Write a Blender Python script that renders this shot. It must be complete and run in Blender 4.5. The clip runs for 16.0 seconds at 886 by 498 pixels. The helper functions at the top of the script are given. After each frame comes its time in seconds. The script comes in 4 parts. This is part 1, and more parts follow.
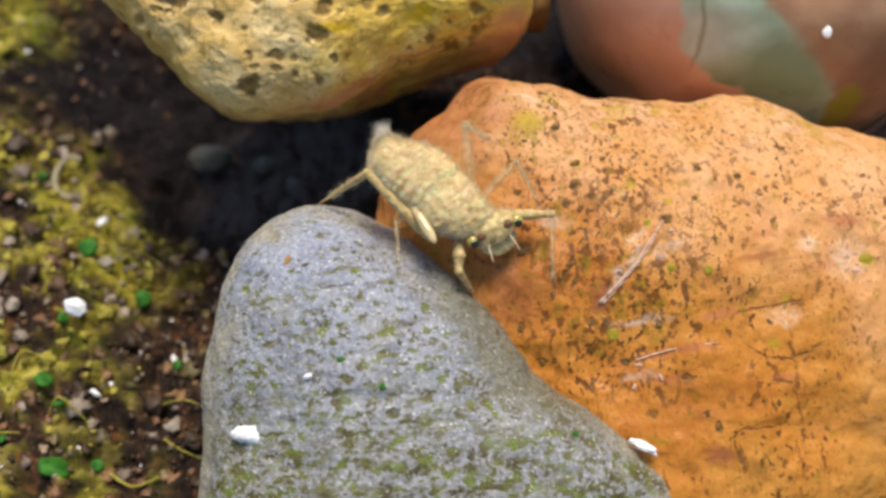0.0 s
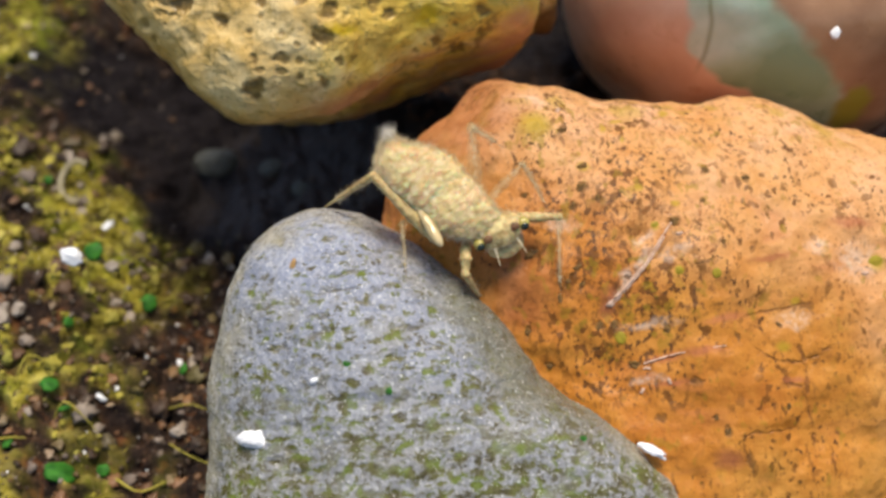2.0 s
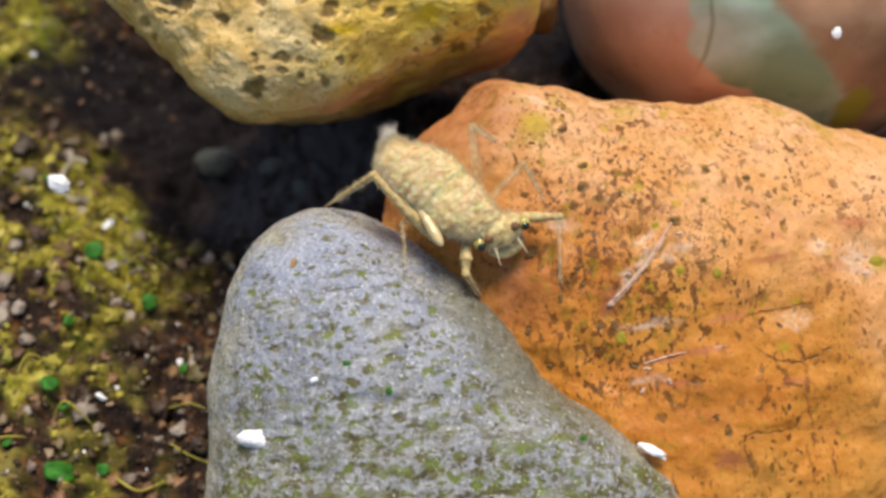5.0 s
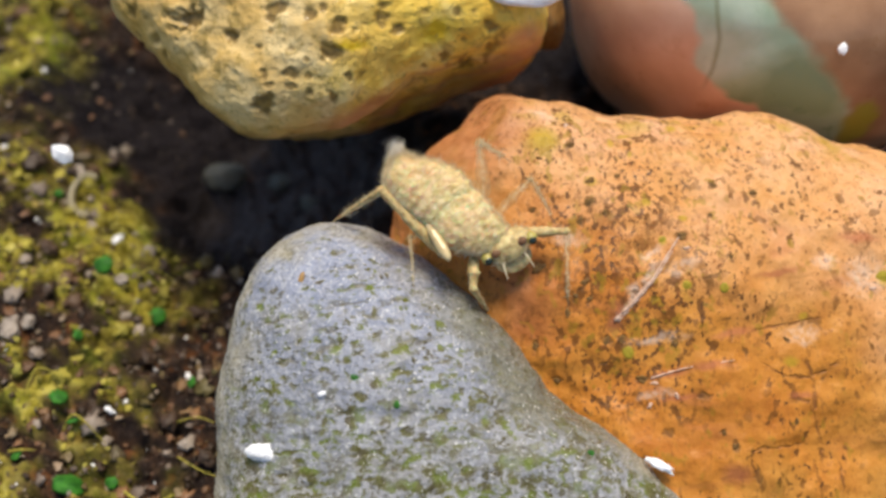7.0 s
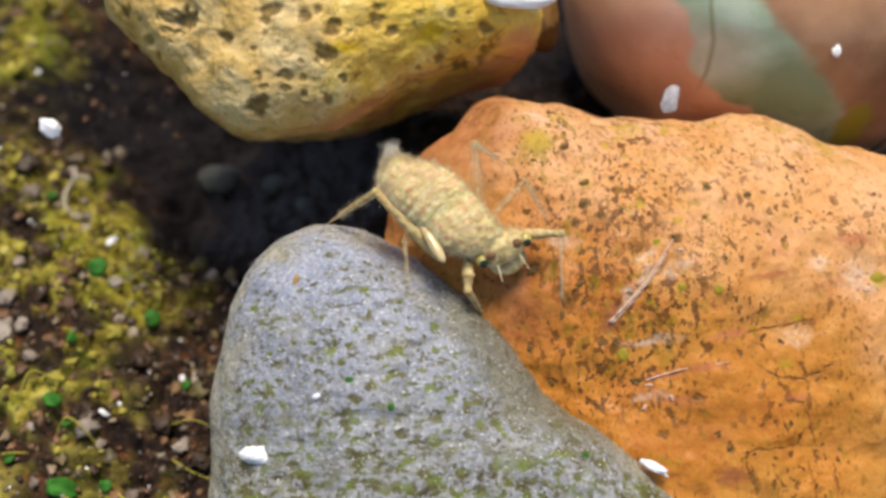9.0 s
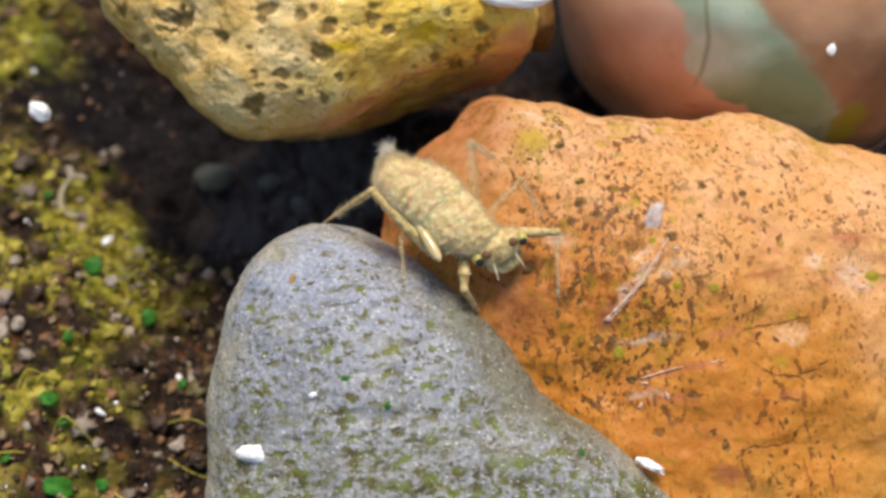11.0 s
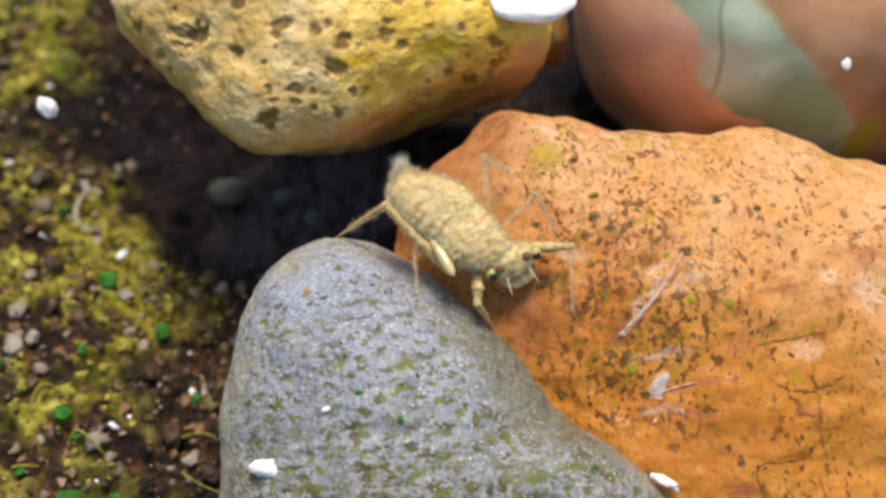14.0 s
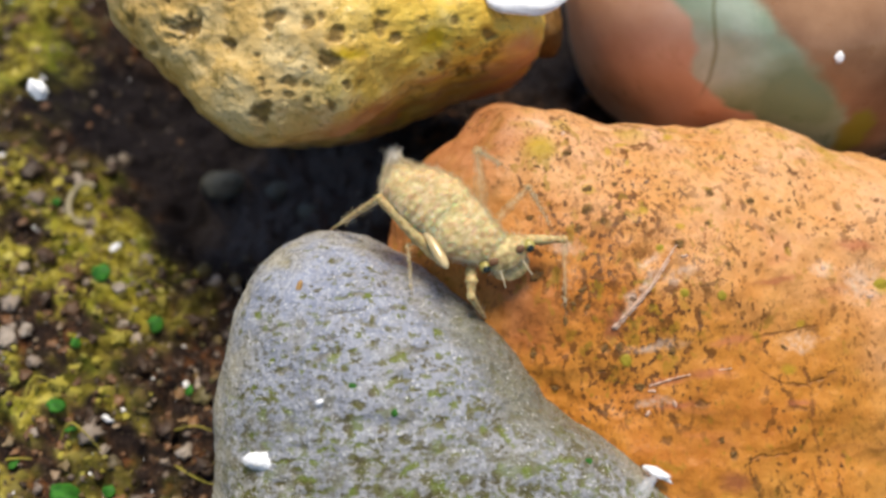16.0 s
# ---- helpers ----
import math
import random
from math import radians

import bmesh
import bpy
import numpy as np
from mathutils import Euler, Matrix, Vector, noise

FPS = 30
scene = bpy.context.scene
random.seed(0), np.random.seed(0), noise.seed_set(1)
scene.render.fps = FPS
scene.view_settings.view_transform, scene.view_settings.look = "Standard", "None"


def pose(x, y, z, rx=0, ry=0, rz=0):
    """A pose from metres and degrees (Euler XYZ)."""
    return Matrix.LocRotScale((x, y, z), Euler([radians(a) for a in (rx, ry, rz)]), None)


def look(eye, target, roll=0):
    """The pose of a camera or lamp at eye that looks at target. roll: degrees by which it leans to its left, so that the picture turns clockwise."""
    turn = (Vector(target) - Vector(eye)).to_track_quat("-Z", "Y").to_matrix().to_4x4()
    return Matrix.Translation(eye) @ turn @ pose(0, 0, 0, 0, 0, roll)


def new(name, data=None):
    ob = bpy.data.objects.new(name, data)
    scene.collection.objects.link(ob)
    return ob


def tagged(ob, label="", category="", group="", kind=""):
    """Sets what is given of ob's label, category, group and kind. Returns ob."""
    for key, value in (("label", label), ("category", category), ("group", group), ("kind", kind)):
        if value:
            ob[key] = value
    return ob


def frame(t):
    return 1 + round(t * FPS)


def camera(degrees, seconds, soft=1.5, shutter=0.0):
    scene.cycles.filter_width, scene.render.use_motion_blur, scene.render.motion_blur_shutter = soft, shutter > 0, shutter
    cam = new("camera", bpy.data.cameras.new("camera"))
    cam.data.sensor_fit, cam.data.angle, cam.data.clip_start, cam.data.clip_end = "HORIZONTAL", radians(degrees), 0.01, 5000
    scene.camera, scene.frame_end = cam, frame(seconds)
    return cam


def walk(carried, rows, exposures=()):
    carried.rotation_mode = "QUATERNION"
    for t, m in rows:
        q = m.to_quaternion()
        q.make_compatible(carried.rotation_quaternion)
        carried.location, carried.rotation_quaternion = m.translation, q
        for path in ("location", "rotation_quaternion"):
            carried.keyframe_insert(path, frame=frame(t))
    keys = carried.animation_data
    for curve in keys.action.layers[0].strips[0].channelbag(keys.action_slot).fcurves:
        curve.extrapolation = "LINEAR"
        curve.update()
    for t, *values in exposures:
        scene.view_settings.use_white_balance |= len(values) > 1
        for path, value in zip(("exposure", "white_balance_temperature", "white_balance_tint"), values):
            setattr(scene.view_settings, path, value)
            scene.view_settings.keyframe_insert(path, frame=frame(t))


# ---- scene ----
SLANT = 40.0
REST = (0.0, -0.0836, 0.1346)
cam = camera(45, 16.0, soft=3.0)
cam.data.dof.use_dof, cam.data.dof.focus_distance, cam.data.dof.aperture_fstop = True, 0.129, 17.0
# seconds, three small turns in degrees, drift along the line of sight in metres
SWAY = [
    (0.0, -0.927, -0.766, 0.02, 0.00024), (0.5, -1.12, -0.757, 0.036, 0.00014), (1.0, -0.998, -0.682, 0.0, 0.0001),
    (1.5, -1.043, -0.67, 0.06, 0.00012), (2.0, -0.757, -0.425, -0.15, -0.00046), (2.5, -1.01, -0.652, 0.015, -0.00007),
    (3.0, -0.792, -0.55, -0.032, -0.0004), (3.5, -0.751, -0.296, -0.068, -0.00042), (4.0, -0.888, -0.414, -0.045, -0.00057),
    (6.5, -0.222, -0.244, 0.014, -0.00038), (7.0, 0.004, 0.004, -0.004, 0.0), (7.5, 0.101, 0.228, -0.141, -0.00025),
    (8.0, 0.235, -0.263, -0.058, -0.0001), (8.5, 0.05, -0.126, 0.026, -0.0001), (9.0, 0.114, -0.287, -0.029, -0.00009),
    (11.5, 0.043, -0.497, -0.102, 0.00027), (12.0, 0.213, -0.343, -0.098, 0.00035), (12.5, 0.404, -0.208, -0.048, 0.00007),
    (13.0, 0.769, 0.128, 0.0, -0.00002), (13.5, 0.74, 0.253, 0.014, -0.00004), (14.0, 0.823, 0.225, -0.022, 0.00003),
    (14.5, 0.636, 0.124, -0.032, -0.0001), (15.0, 0.549, -0.012, -0.045, -0.00004), (15.5, 0.432, -0.124, -0.063, 0.00009),
    (16.0, 0.436, -0.115, -0.035, 0.00009)]
walk(cam, [(t, pose(*REST, SLANT) @ pose(0, 0, d, a, b, c)) for t, a, b, c, d in SWAY], [(0.0, 0.0), (16.0, 0.0)])

# ---- light: high, soft daylight from almost overhead ----
SUN_FROM = Vector((0.04, 0.17, 1.0))
world = bpy.data.worlds.new("world")
scene.world = world
world.use_nodes = True
sky = world.node_tree.nodes.new("ShaderNodeTexSky")
sky.sky_type, sky.sun_disc = "NISHITA", False
sky.sun_elevation = math.asin(SUN_FROM.normalized().z)
sky.sun_rotation = math.atan2(SUN_FROM.x, SUN_FROM.y)
background = world.node_tree.nodes["Background"]
world.node_tree.links.new(sky.outputs[0], background.inputs[0])
background.inputs[1].default_value = 0.15
sun = new("sun", bpy.data.lights.new("sun", "SUN"))
sun.data.energy, sun.data.angle, sun.data.color = 4.5, radians(24), (1.0, 0.89, 0.71)
sun.matrix_world = look(SUN_FROM, (0, 0, 0))

# ---- materials ----


class Mix:
    """A small writer of node materials; sizes are given in millimetres."""

    def __init__(self, name, roughness=0.5, coat=0.0):
        self.material = bpy.data.materials.new(name)
        self.material.use_nodes = True
        self.tree = self.material.node_tree
        self.surface = self.tree.nodes["Principled BSDF"]
        self.surface.inputs["Roughness"].default_value = roughness
        self.surface.inputs["Specular IOR Level"].default_value = 0.3
        self.surface.inputs["Coat Weight"].default_value = coat
        self.surface.inputs["Coat Roughness"].default_value = 0.12
        self.place = self.tree.nodes.new("ShaderNodeTexCoord").outputs["Object"]

    def put(self, socket, value):
        if isinstance(value, bpy.types.NodeSocket):
            self.tree.links.new(value, socket)
        elif isinstance(value, tuple) and len(value) == 3 and socket.type == "RGBA":
            socket.default_value = (*value, 1)
        else:
            socket.default_value = value

    def scaled(self, x=1, y=1, z=1, turn=0, shift=(0, 0, 0)):
        node = self.tree.nodes.new("ShaderNodeMapping")
        node.inputs["Location"].default_value = shift
        node.inputs["Rotation"].default_value = (0, 0, radians(turn))
        node.inputs["Scale"].default_value = (x, y, z)
        self.put(node.inputs["Vector"], self.place)
        return node.outputs[0]

    def grain(self, size, detail=3, rough=0.55, place=None, bend=0.0):
        node = self.tree.nodes.new("ShaderNodeTexNoise")
        self.put(node.inputs["Vector"], place or self.place)
        for key, value in (("Scale", 1000.0 / size), ("Detail", detail), ("Roughness", rough), ("Distortion", bend)):
            node.inputs[key].default_value = value
        return node.outputs["Fac"]

    def blots(self, marks, ragged=0.5, grain=1.2, edge=(0.35, 0.62)):
        """Single marks at their own places: x, y, half length and half width in millimetres, and a turn in degrees."""
        wobble = self.tree.nodes.new("ShaderNodeTexNoise")
        self.put(wobble.inputs["Vector"], self.place)
        wobble.inputs["Scale"].default_value, wobble.inputs["Detail"].default_value = 1000.0 / grain, 3
        shift = self.tree.nodes.new("ShaderNodeVectorMath")
        shift.operation = "MULTIPLY_ADD"
        self.put(shift.inputs[0], wobble.outputs["Color"])
        shift.inputs[1].default_value = (ragged * 0.002, ragged * 0.002, 0)
        self.put(shift.inputs[2], self.scaled(shift=(-ragged * 0.001, -ragged * 0.001, 0)))
        nearest, here = 2.0, shift.outputs[0]
        for k, (x, y, a, b, turn) in enumerate(marks):
            if k and k % 6 == 0:
                # chains the marks, so that few of them are held at a time
                after = self.tree.nodes.new("ShaderNodeVectorMath")
                after.operation = "MULTIPLY_ADD"
                self.put(after.inputs[0], nearest)
                after.inputs[1].default_value = (1e-12, 1e-12, 1e-12)
                self.put(after.inputs[2], shift.outputs[0])
                here = after.outputs[0]
            node = self.tree.nodes.new("ShaderNodeMapping")
            node.vector_type = "TEXTURE"
            node.inputs["Location"].default_value = (x * 0.001, y * 0.001, 0)
            node.inputs["Rotation"].default_value = (0, 0, radians(turn))
            node.inputs["Scale"].default_value = (a * 0.001, b * 0.001, 1)
            self.put(node.inputs["Vector"], here)
            away = self.tree.nodes.new("ShaderNodeVectorMath")
            away.operation = "LENGTH"
            self.put(away.inputs[0], node.outputs[0])
            nearest = self.calc("MINIMUM", nearest, away.outputs["Value"])
        return self.steps(self.calc("MULTIPLY", nearest, 0.5), (edge[0], 1.0), (edge[1], 0.0))

    def steps(self, fac, *stops):
        node = self.tree.nodes.new("ShaderNodeValToRGB")
        self.put(node.inputs[0], fac)
        for k, (at, c) in enumerate(stops):
            e = node.color_ramp.elements[k] if k < 2 else node.color_ramp.elements.new(at)
            e.position = at
            e.color = (*c, 1) if isinstance(c, tuple) else (c, c, c, 1)
        return node.outputs[0]

    def blend(self, fac, a, b, mode="MIX"):
        node = self.tree.nodes.new("ShaderNodeMix")
        node.data_type, node.blend_type = "RGBA", mode
        self.put(node.inputs[0], fac), self.put(node.inputs[6], a), self.put(node.inputs[7], b)
        return node.outputs[2]

    def calc(self, how, a, b=0.0, c=0.0):
        node = self.tree.nodes.new("ShaderNodeMath")
        node.operation = how
        for socket, value in zip(node.inputs, (a, b, c)):
            self.put(socket, value)
        return node.outputs[0]

    def axis(self, which):
        node = self.tree.nodes.new("ShaderNodeSeparateXYZ")
        self.put(node.inputs[0], self.place)
        return node.outputs[which]

    def painted(self, name):
        node = self.tree.nodes.new("ShaderNodeAttribute")
        node.attribute_name = name
        return node.outputs["Fac"]

    def each(self, which="island"):
        if which == "island":
            return self.tree.nodes.new("ShaderNodeNewGeometry").outputs["Random Per Island"]
        return self.tree.nodes.new("ShaderNodeObjectInfo").outputs["Random"]

    def relief(self, height, depth, strength=1.0):
        node = self.tree.nodes.new("ShaderNodeBump")
        node.inputs["Distance"].default_value, node.inputs["Strength"].default_value = depth * 0.001, strength
        self.put(node.inputs["Height"], height)
        if self.surface.inputs["Normal"].links:
            self.put(node.inputs["Normal"], self.surface.inputs["Normal"].links[0].from_socket)
        self.put(self.surface.inputs["Normal"], node.outputs[0])
        return self

    def done(self, colour, **more):
        self.put(self.surface.inputs["Base Color"], colour)
        for key, value in more.items():
            self.put(self.surface.inputs[{"specular_ior_level": "Specular IOR Level"}.get(key, key.replace("_", " ").title())], value)
        return self.material


def grey_stone_material():
    m = Mix("blue_grey_stone", 0.42)
    low = m.steps(m.calc("MULTIPLY_ADD", m.axis(1), -26.0, 0.6), (0.1, 0.0), (0.85, 1.0))
    # bluer towards the upper end, a sky sheen put into the base colour
    blue = m.steps(m.grain(7, 5, 0.6), (0.3, (0.19, 0.215, 0.30)), (0.7, (0.31, 0.34, 0.44)))
    dull = m.steps(m.grain(7, 5, 0.6), (0.3, (0.19, 0.185, 0.175)), (0.7, (0.32, 0.315, 0.30)))
    base = m.blend(m.calc("MULTIPLY", low, 0.85), blue, dull)
    worn = m.steps(m.grain(6, 4, 0.6, m.scaled(1, 1, 1, 0, (0.4, 0.1, 0))), (0.5, 0.0), (0.66, 0.5))
    base = m.blend(worn, base, (0.25, 0.225, 0.15))
    # pale and dusky scratches and crystals
    pale = m.steps(m.grain(0.9, 5, 0.72, m.scaled(1.5, 0.7, 1, 32)), (0.5, 0.0), (0.64, 1.0))
    base = m.blend(m.calc("MULTIPLY", pale, 0.55), base, (0.52, 0.53, 0.58))
    dusky = m.steps(m.grain(0.8, 5, 0.7, m.scaled(0.9, 1.0, 1, -20, (0.7, 0.2, 0))), (0.54, 0.0), (0.68, 0.5))
    base = m.blend(dusky, base, (0.115, 0.11, 0.11))
    # shallow lens-shaped dents, stained brown and olive
    dent = m.blots(GREY_DENTS, 0.95, 1.3, (0.2, 0.7))
    stain = m.steps(m.grain(1.6, 4), (0.36, (0.07, 0.06, 0.035)), (0.5, (0.12, 0.10, 0.03)), (0.66, (0.19, 0.16, 0.03)))
    base = m.blend(m.calc("MULTIPLY", dent, 0.72), base, stain)
    # olive and green algae flecks, thicker towards the lower end
    green = m.steps(m.grain(2.2, 3), (0.36, (0.065, 0.05, 0.012)), (0.5, (0.10, 0.095, 0.010)), (0.62, (0.13, 0.17, 0.012)))
    thick = m.calc("MULTIPLY_ADD", low, 0.11, 0.0)
    fleck = m.calc("ADD", m.grain(1.25, 3, 0.6, m.scaled(0.8, 1.15, 1, -12)), thick)
    tiny = m.calc("ADD", m.grain(0.65, 3, 0.6, m.scaled(0.85, 1.1, 1, 25, (0.1, 0.6, 0))), thick)
    patchy = m.steps(m.grain(5, 2, 0.5, m.scaled(1, 1, 1, 0, (0.9, 0.3, 0))), (0.34, 0.5), (0.5, 1.0))
    marks = m.calc("MAXIMUM", m.steps(fleck, (0.60, 0.0), (0.64, 1.0)), m.steps(tiny, (0.635, 0.0), (0.68, 0.9)))
    marks = m.calc("MAXIMUM", m.calc("MULTIPLY", marks, patchy), m.blots(GREY_ALGAE, 0.45, 1.0, (0.3, 0.6)))
    marks = m.calc("MULTIPLY", marks, m.calc("SUBTRACT", 1.0, m.calc("MULTIPLY", m.painted("film"), 0.7)))
    base = m.blend(m.steps(fleck, (0.54, 0.0), (0.62, 0.25)), base, (0.22, 0.205, 0.12))
    base = m.blend(m.calc("MULTIPLY", marks, 0.95), base, green)
    base = m.blend(m.calc("MULTIPLY", m.painted("film"), 0.85), base, m.steps(m.grain(2.0, 5, 0.65), (0.3, (0.27, 0.24, 0.16)), (0.7, (0.50, 0.46, 0.37))))
    # olive film on the right flank, its colour darkened for the shade there
    base = m.blend(m.calc("MULTIPLY", m.painted("shaded_film"), 0.8), base, m.steps(m.grain(1.5, 5, 0.65), (0.3, (0.10, 0.095, 0.05)), (0.7, (0.21, 0.20, 0.13))))
    # tiny white specks: crystals, and wet glitter painted into the base colour
    mica_glitter = m.steps(m.grain(0.3, 1, 0.4), (0.685, 0.0), (0.73, 0.85))
    base = m.blend(mica_glitter, base, (0.8, 0.79, 0.76))
    m.relief(m.calc("MULTIPLY", dent, -1.0), 0.22, 0.8)
    m.relief(m.calc("MULTIPLY", marks, -1.0), 0.12, 0.6)
    m.relief(m.grain(2.2, 5, 0.66, m.scaled(0.7, 1.3, 1, -8, (0.3, 0.1, 0))), 0.45, 0.8)
    m.relief(m.grain(0.5, 4, 0.7), 0.22, 1.0)
    return m.done(base, roughness=m.steps(m.grain(0.5, 3), (0.38, 0.12), (0.62, 0.5)), specular_ior_level=0.5)


def orange_stone_material():
    m = Mix("orange_stone", 0.5)
    base = m.steps(m.grain(22, 5, 0.6), (0.3, (0.42, 0.125, 0.014)), (0.46, (0.50, 0.195, 0.026)), (0.6, (0.53, 0.235, 0.04)), (0.76, (0.58, 0.285, 0.085)))
    # peach tone towards the upper right, made paler for the brighter light there
    base = m.blend(m.calc("MULTIPLY", m.painted("lit_blush"), 0.85), base, m.steps(m.grain(9, 5, 0.6), (0.3, (0.62, 0.305, 0.11)), (0.5, (0.67, 0.37, 0.17)), (0.7, (0.70, 0.42, 0.26))))
    base = m.blend(m.calc("MULTIPLY", m.painted("olive"), 0.6), base, (0.38, 0.26, 0.02))
    # rust-brown flank, with its shade and the head's shadow mixed into the colour
    base = m.blend(m.calc("MULTIPLY", m.painted("rusty_shade"), 0.75), base, m.steps(m.grain(3, 4), (0.3, (0.26, 0.085, 0.03)), (0.7, (0.44, 0.17, 0.07))))
    # fine cloudy mottling
    mottle = m.steps(m.grain(2.4, 6, 0.7), (0.3, (0.78, 0.68, 0.55)), (0.5, (1.0, 0.98, 0.95)), (0.72, (1.06, 1.12, 1.18)))
    base = m.blend(0.8, base, mottle, "MULTIPLY")
    red = m.steps(m.grain(10, 4, 0.6, m.scaled(0.5, 1.3, 1, 20), 0.8), (0.58, 0.0), (0.74, 0.45))
    base = m.blend(red, base, (0.46, 0.15, 0.06))
    # crisp brown, dark and olive flecks, thickest on the flank beside the grey stone
    for size, edge, colour, shift, seen in ((1.45, 0.59, (0.14, 0.05, 0.006), 0.0, 0.92), (0.75, 0.605, (0.085, 0.032, 0.008), 0.3, 0.88), (1.7, 0.615, (0.28, 0.17, 0.008), 0.7, 0.65), (0.5, 0.62, (0.22, 0.07, 0.012), 0.9, 0.75)):
        fleck = m.calc("MULTIPLY_ADD", m.painted("dirty"), 0.065, m.grain(size, 2, 0.55, m.scaled(1.15, 0.8, 1, -15, (shift, shift, shift))))
        fleck = m.steps(fleck, (edge, 0.0), (edge + 0.035, 1.0))
        patch = m.calc("MULTIPLY_ADD", m.painted("dirty"), 0.1, m.grain(9, 3, 0.55, m.scaled(1, 1, 1, 0, (shift * 2, 0.1, 0))))
        patch = m.steps(patch, (0.44, 0.08), (0.62, 1.0))
        base = m.blend(m.calc("MULTIPLY", m.calc("MULTIPLY", fleck, patch), seen), base, colour)
    streak = m.blots(ORANGE_STREAKS, 0.7, 2.0, (0.2, 0.65))
    base = m.blend(m.calc("MULTIPLY", streak, 0.7), base, (0.40, 0.125, 0.05))
    pale = m.calc("MULTIPLY", m.blots(ORANGE_PALE, 1.3, 2.5, (0.1, 0.7)), m.steps(m.grain(1.3, 4, 0.65), (0.4, 0.1), (0.6, 1.0)))
    base = m.blend(m.calc("MULTIPLY", pale, 0.6), base, (0.80, 0.62, 0.48))
    yellowish = m.blots(ORANGE_OLIVE, 0.3, 1.2, (0.25, 0.62))
    base = m.blend(m.calc("MULTIPLY", yellowish, 0.75), base, (0.42, 0.27, 0.015))
    dark = m.blots(ORANGE_DARK, 0.55, 0.8, (0.3, 0.5))
    base = m.blend(m.calc("MULTIPLY", dark, 0.65), base, m.steps(m.grain(0.8, 3), (0.35, (0.06, 0.03, 0.014)), (0.65, (0.16, 0.075, 0.02))))
    crack = m.calc("MULTIPLY", m.blots(ORANGE_CRACKS, 0.7, 1.3, (0.25, 0.65)), m.steps(m.grain(1.6, 3, 0.6), (0.38, 0.25), (0.52, 1.0)))
    base = m.blend(m.calc("MULTIPLY", crack, 0.8), base, (0.17, 0.06, 0.014))
    m.relief(m.grain(5.0, 5, 0.6), 0.7, 0.7)
    m.relief(m.grain(1.4, 5, 0.65), 0.3, 0.7)
    m.relief(m.calc("MULTIPLY", m.calc("MAXIMUM", crack, dark), -1.0), 0.2, 0.7)
    return m.done(base, roughness=m.steps(m.grain(2.2, 4), (0.3, 0.32), (0.7, 0.65)), specular_ior_level=0.25)


def yellow_stone_material():
    m = Mix("yellow_stone", 0.5, 0.1)
    cream = m.steps(m.grain(8, 5, 0.62), (0.3, (0.48, 0.28, 0.06)), (0.46, (0.62, 0.405, 0.125)), (0.64, (0.74, 0.565, 0.27)))
    lemon = m.steps(m.grain(8, 5, 0.62), (0.3, (0.60, 0.35, 0.035)), (0.5, (0.78, 0.53, 0.08)), (0.68, (0.86, 0.67, 0.24)))
    base = m.blend(m.painted("lemon"), cream, lemon)
    base = m.blend(m.blots(YELLOW_PATCHES, 1.2, 2.5, (0.2, 0.7)), base, m.steps(m.grain(2.0), (0.3, (0.58, 0.34, 0.004)), (0.7, (0.66, 0.48, 0.02))))
    olive = m.steps(m.grain(2.2, 4, 0.62, None, 0.7), (0.53, 0.0), (0.66, 0.72))
    base = m.blend(olive, base, (0.30, 0.20, 0.04))
    fine = m.steps(m.grain(0.8, 3, 0.6), (0.6, 0.0), (0.66, 0.55))
    base = m.blend(fine, base, (0.20, 0.13, 0.03))
    base = m.blend(m.painted("pit"), base, m.steps(m.grain(1.2, 4), (0.34, (0.095, 0.055, 0.012)), (0.66, (0.27, 0.165, 0.035))))
    # the lower flank is bare reddish stone
    base = m.blend(m.painted("flank"), base, m.steps(m.grain(6, 4), (0.3, (0.48, 0.20, 0.07)), (0.7, (0.68, 0.36, 0.15))))
    m.relief(m.grain(3.2, 5, 0.65, m.scaled(0.7, 1.2, 1, -35)), 0.5, 0.8)
    m.relief(m.grain(0.9, 4, 0.6), 0.2, 0.6)
    return m.done(base, roughness=m.steps(m.grain(1.5, 3), (0.3, 0.35), (0.7, 0.7)))


def red_stone_material():
    m = Mix("red_green_stone", 0.32, 0.3)
    red = m.steps(m.grain(12, 5, 0.6), (0.3, (0.62, 0.33, 0.215)), (0.7, (0.80, 0.53, 0.39)))
    green = m.steps(m.grain(18, 4, 0.5), (0.36, (0.20, 0.29, 0.17)), (0.5, (0.36, 0.45, 0.31)), (0.66, (0.58, 0.64, 0.52)))
    red = m.blend(m.painted("brown"), red, m.steps(m.grain(9, 4, 0.6), (0.3, (0.27, 0.13, 0.06)), (0.7, (0.44, 0.245, 0.13))))
    base = m.blend(m.painted("band"), red, green)
    base = m.blend(m.calc("MULTIPLY", m.painted("olive"), 0.9), base, (0.30, 0.27, 0.02))
    base = m.blend(m.calc("MULTIPLY", m.painted("seam"), 0.8), base, (0.15, 0.15, 0.04))
    m.relief(m.grain(1.0, 4, 0.6), 0.12, 0.5)
    return m.done(base, roughness=m.steps(m.grain(4, 3), (0.3, 0.25), (0.7, 0.45)))


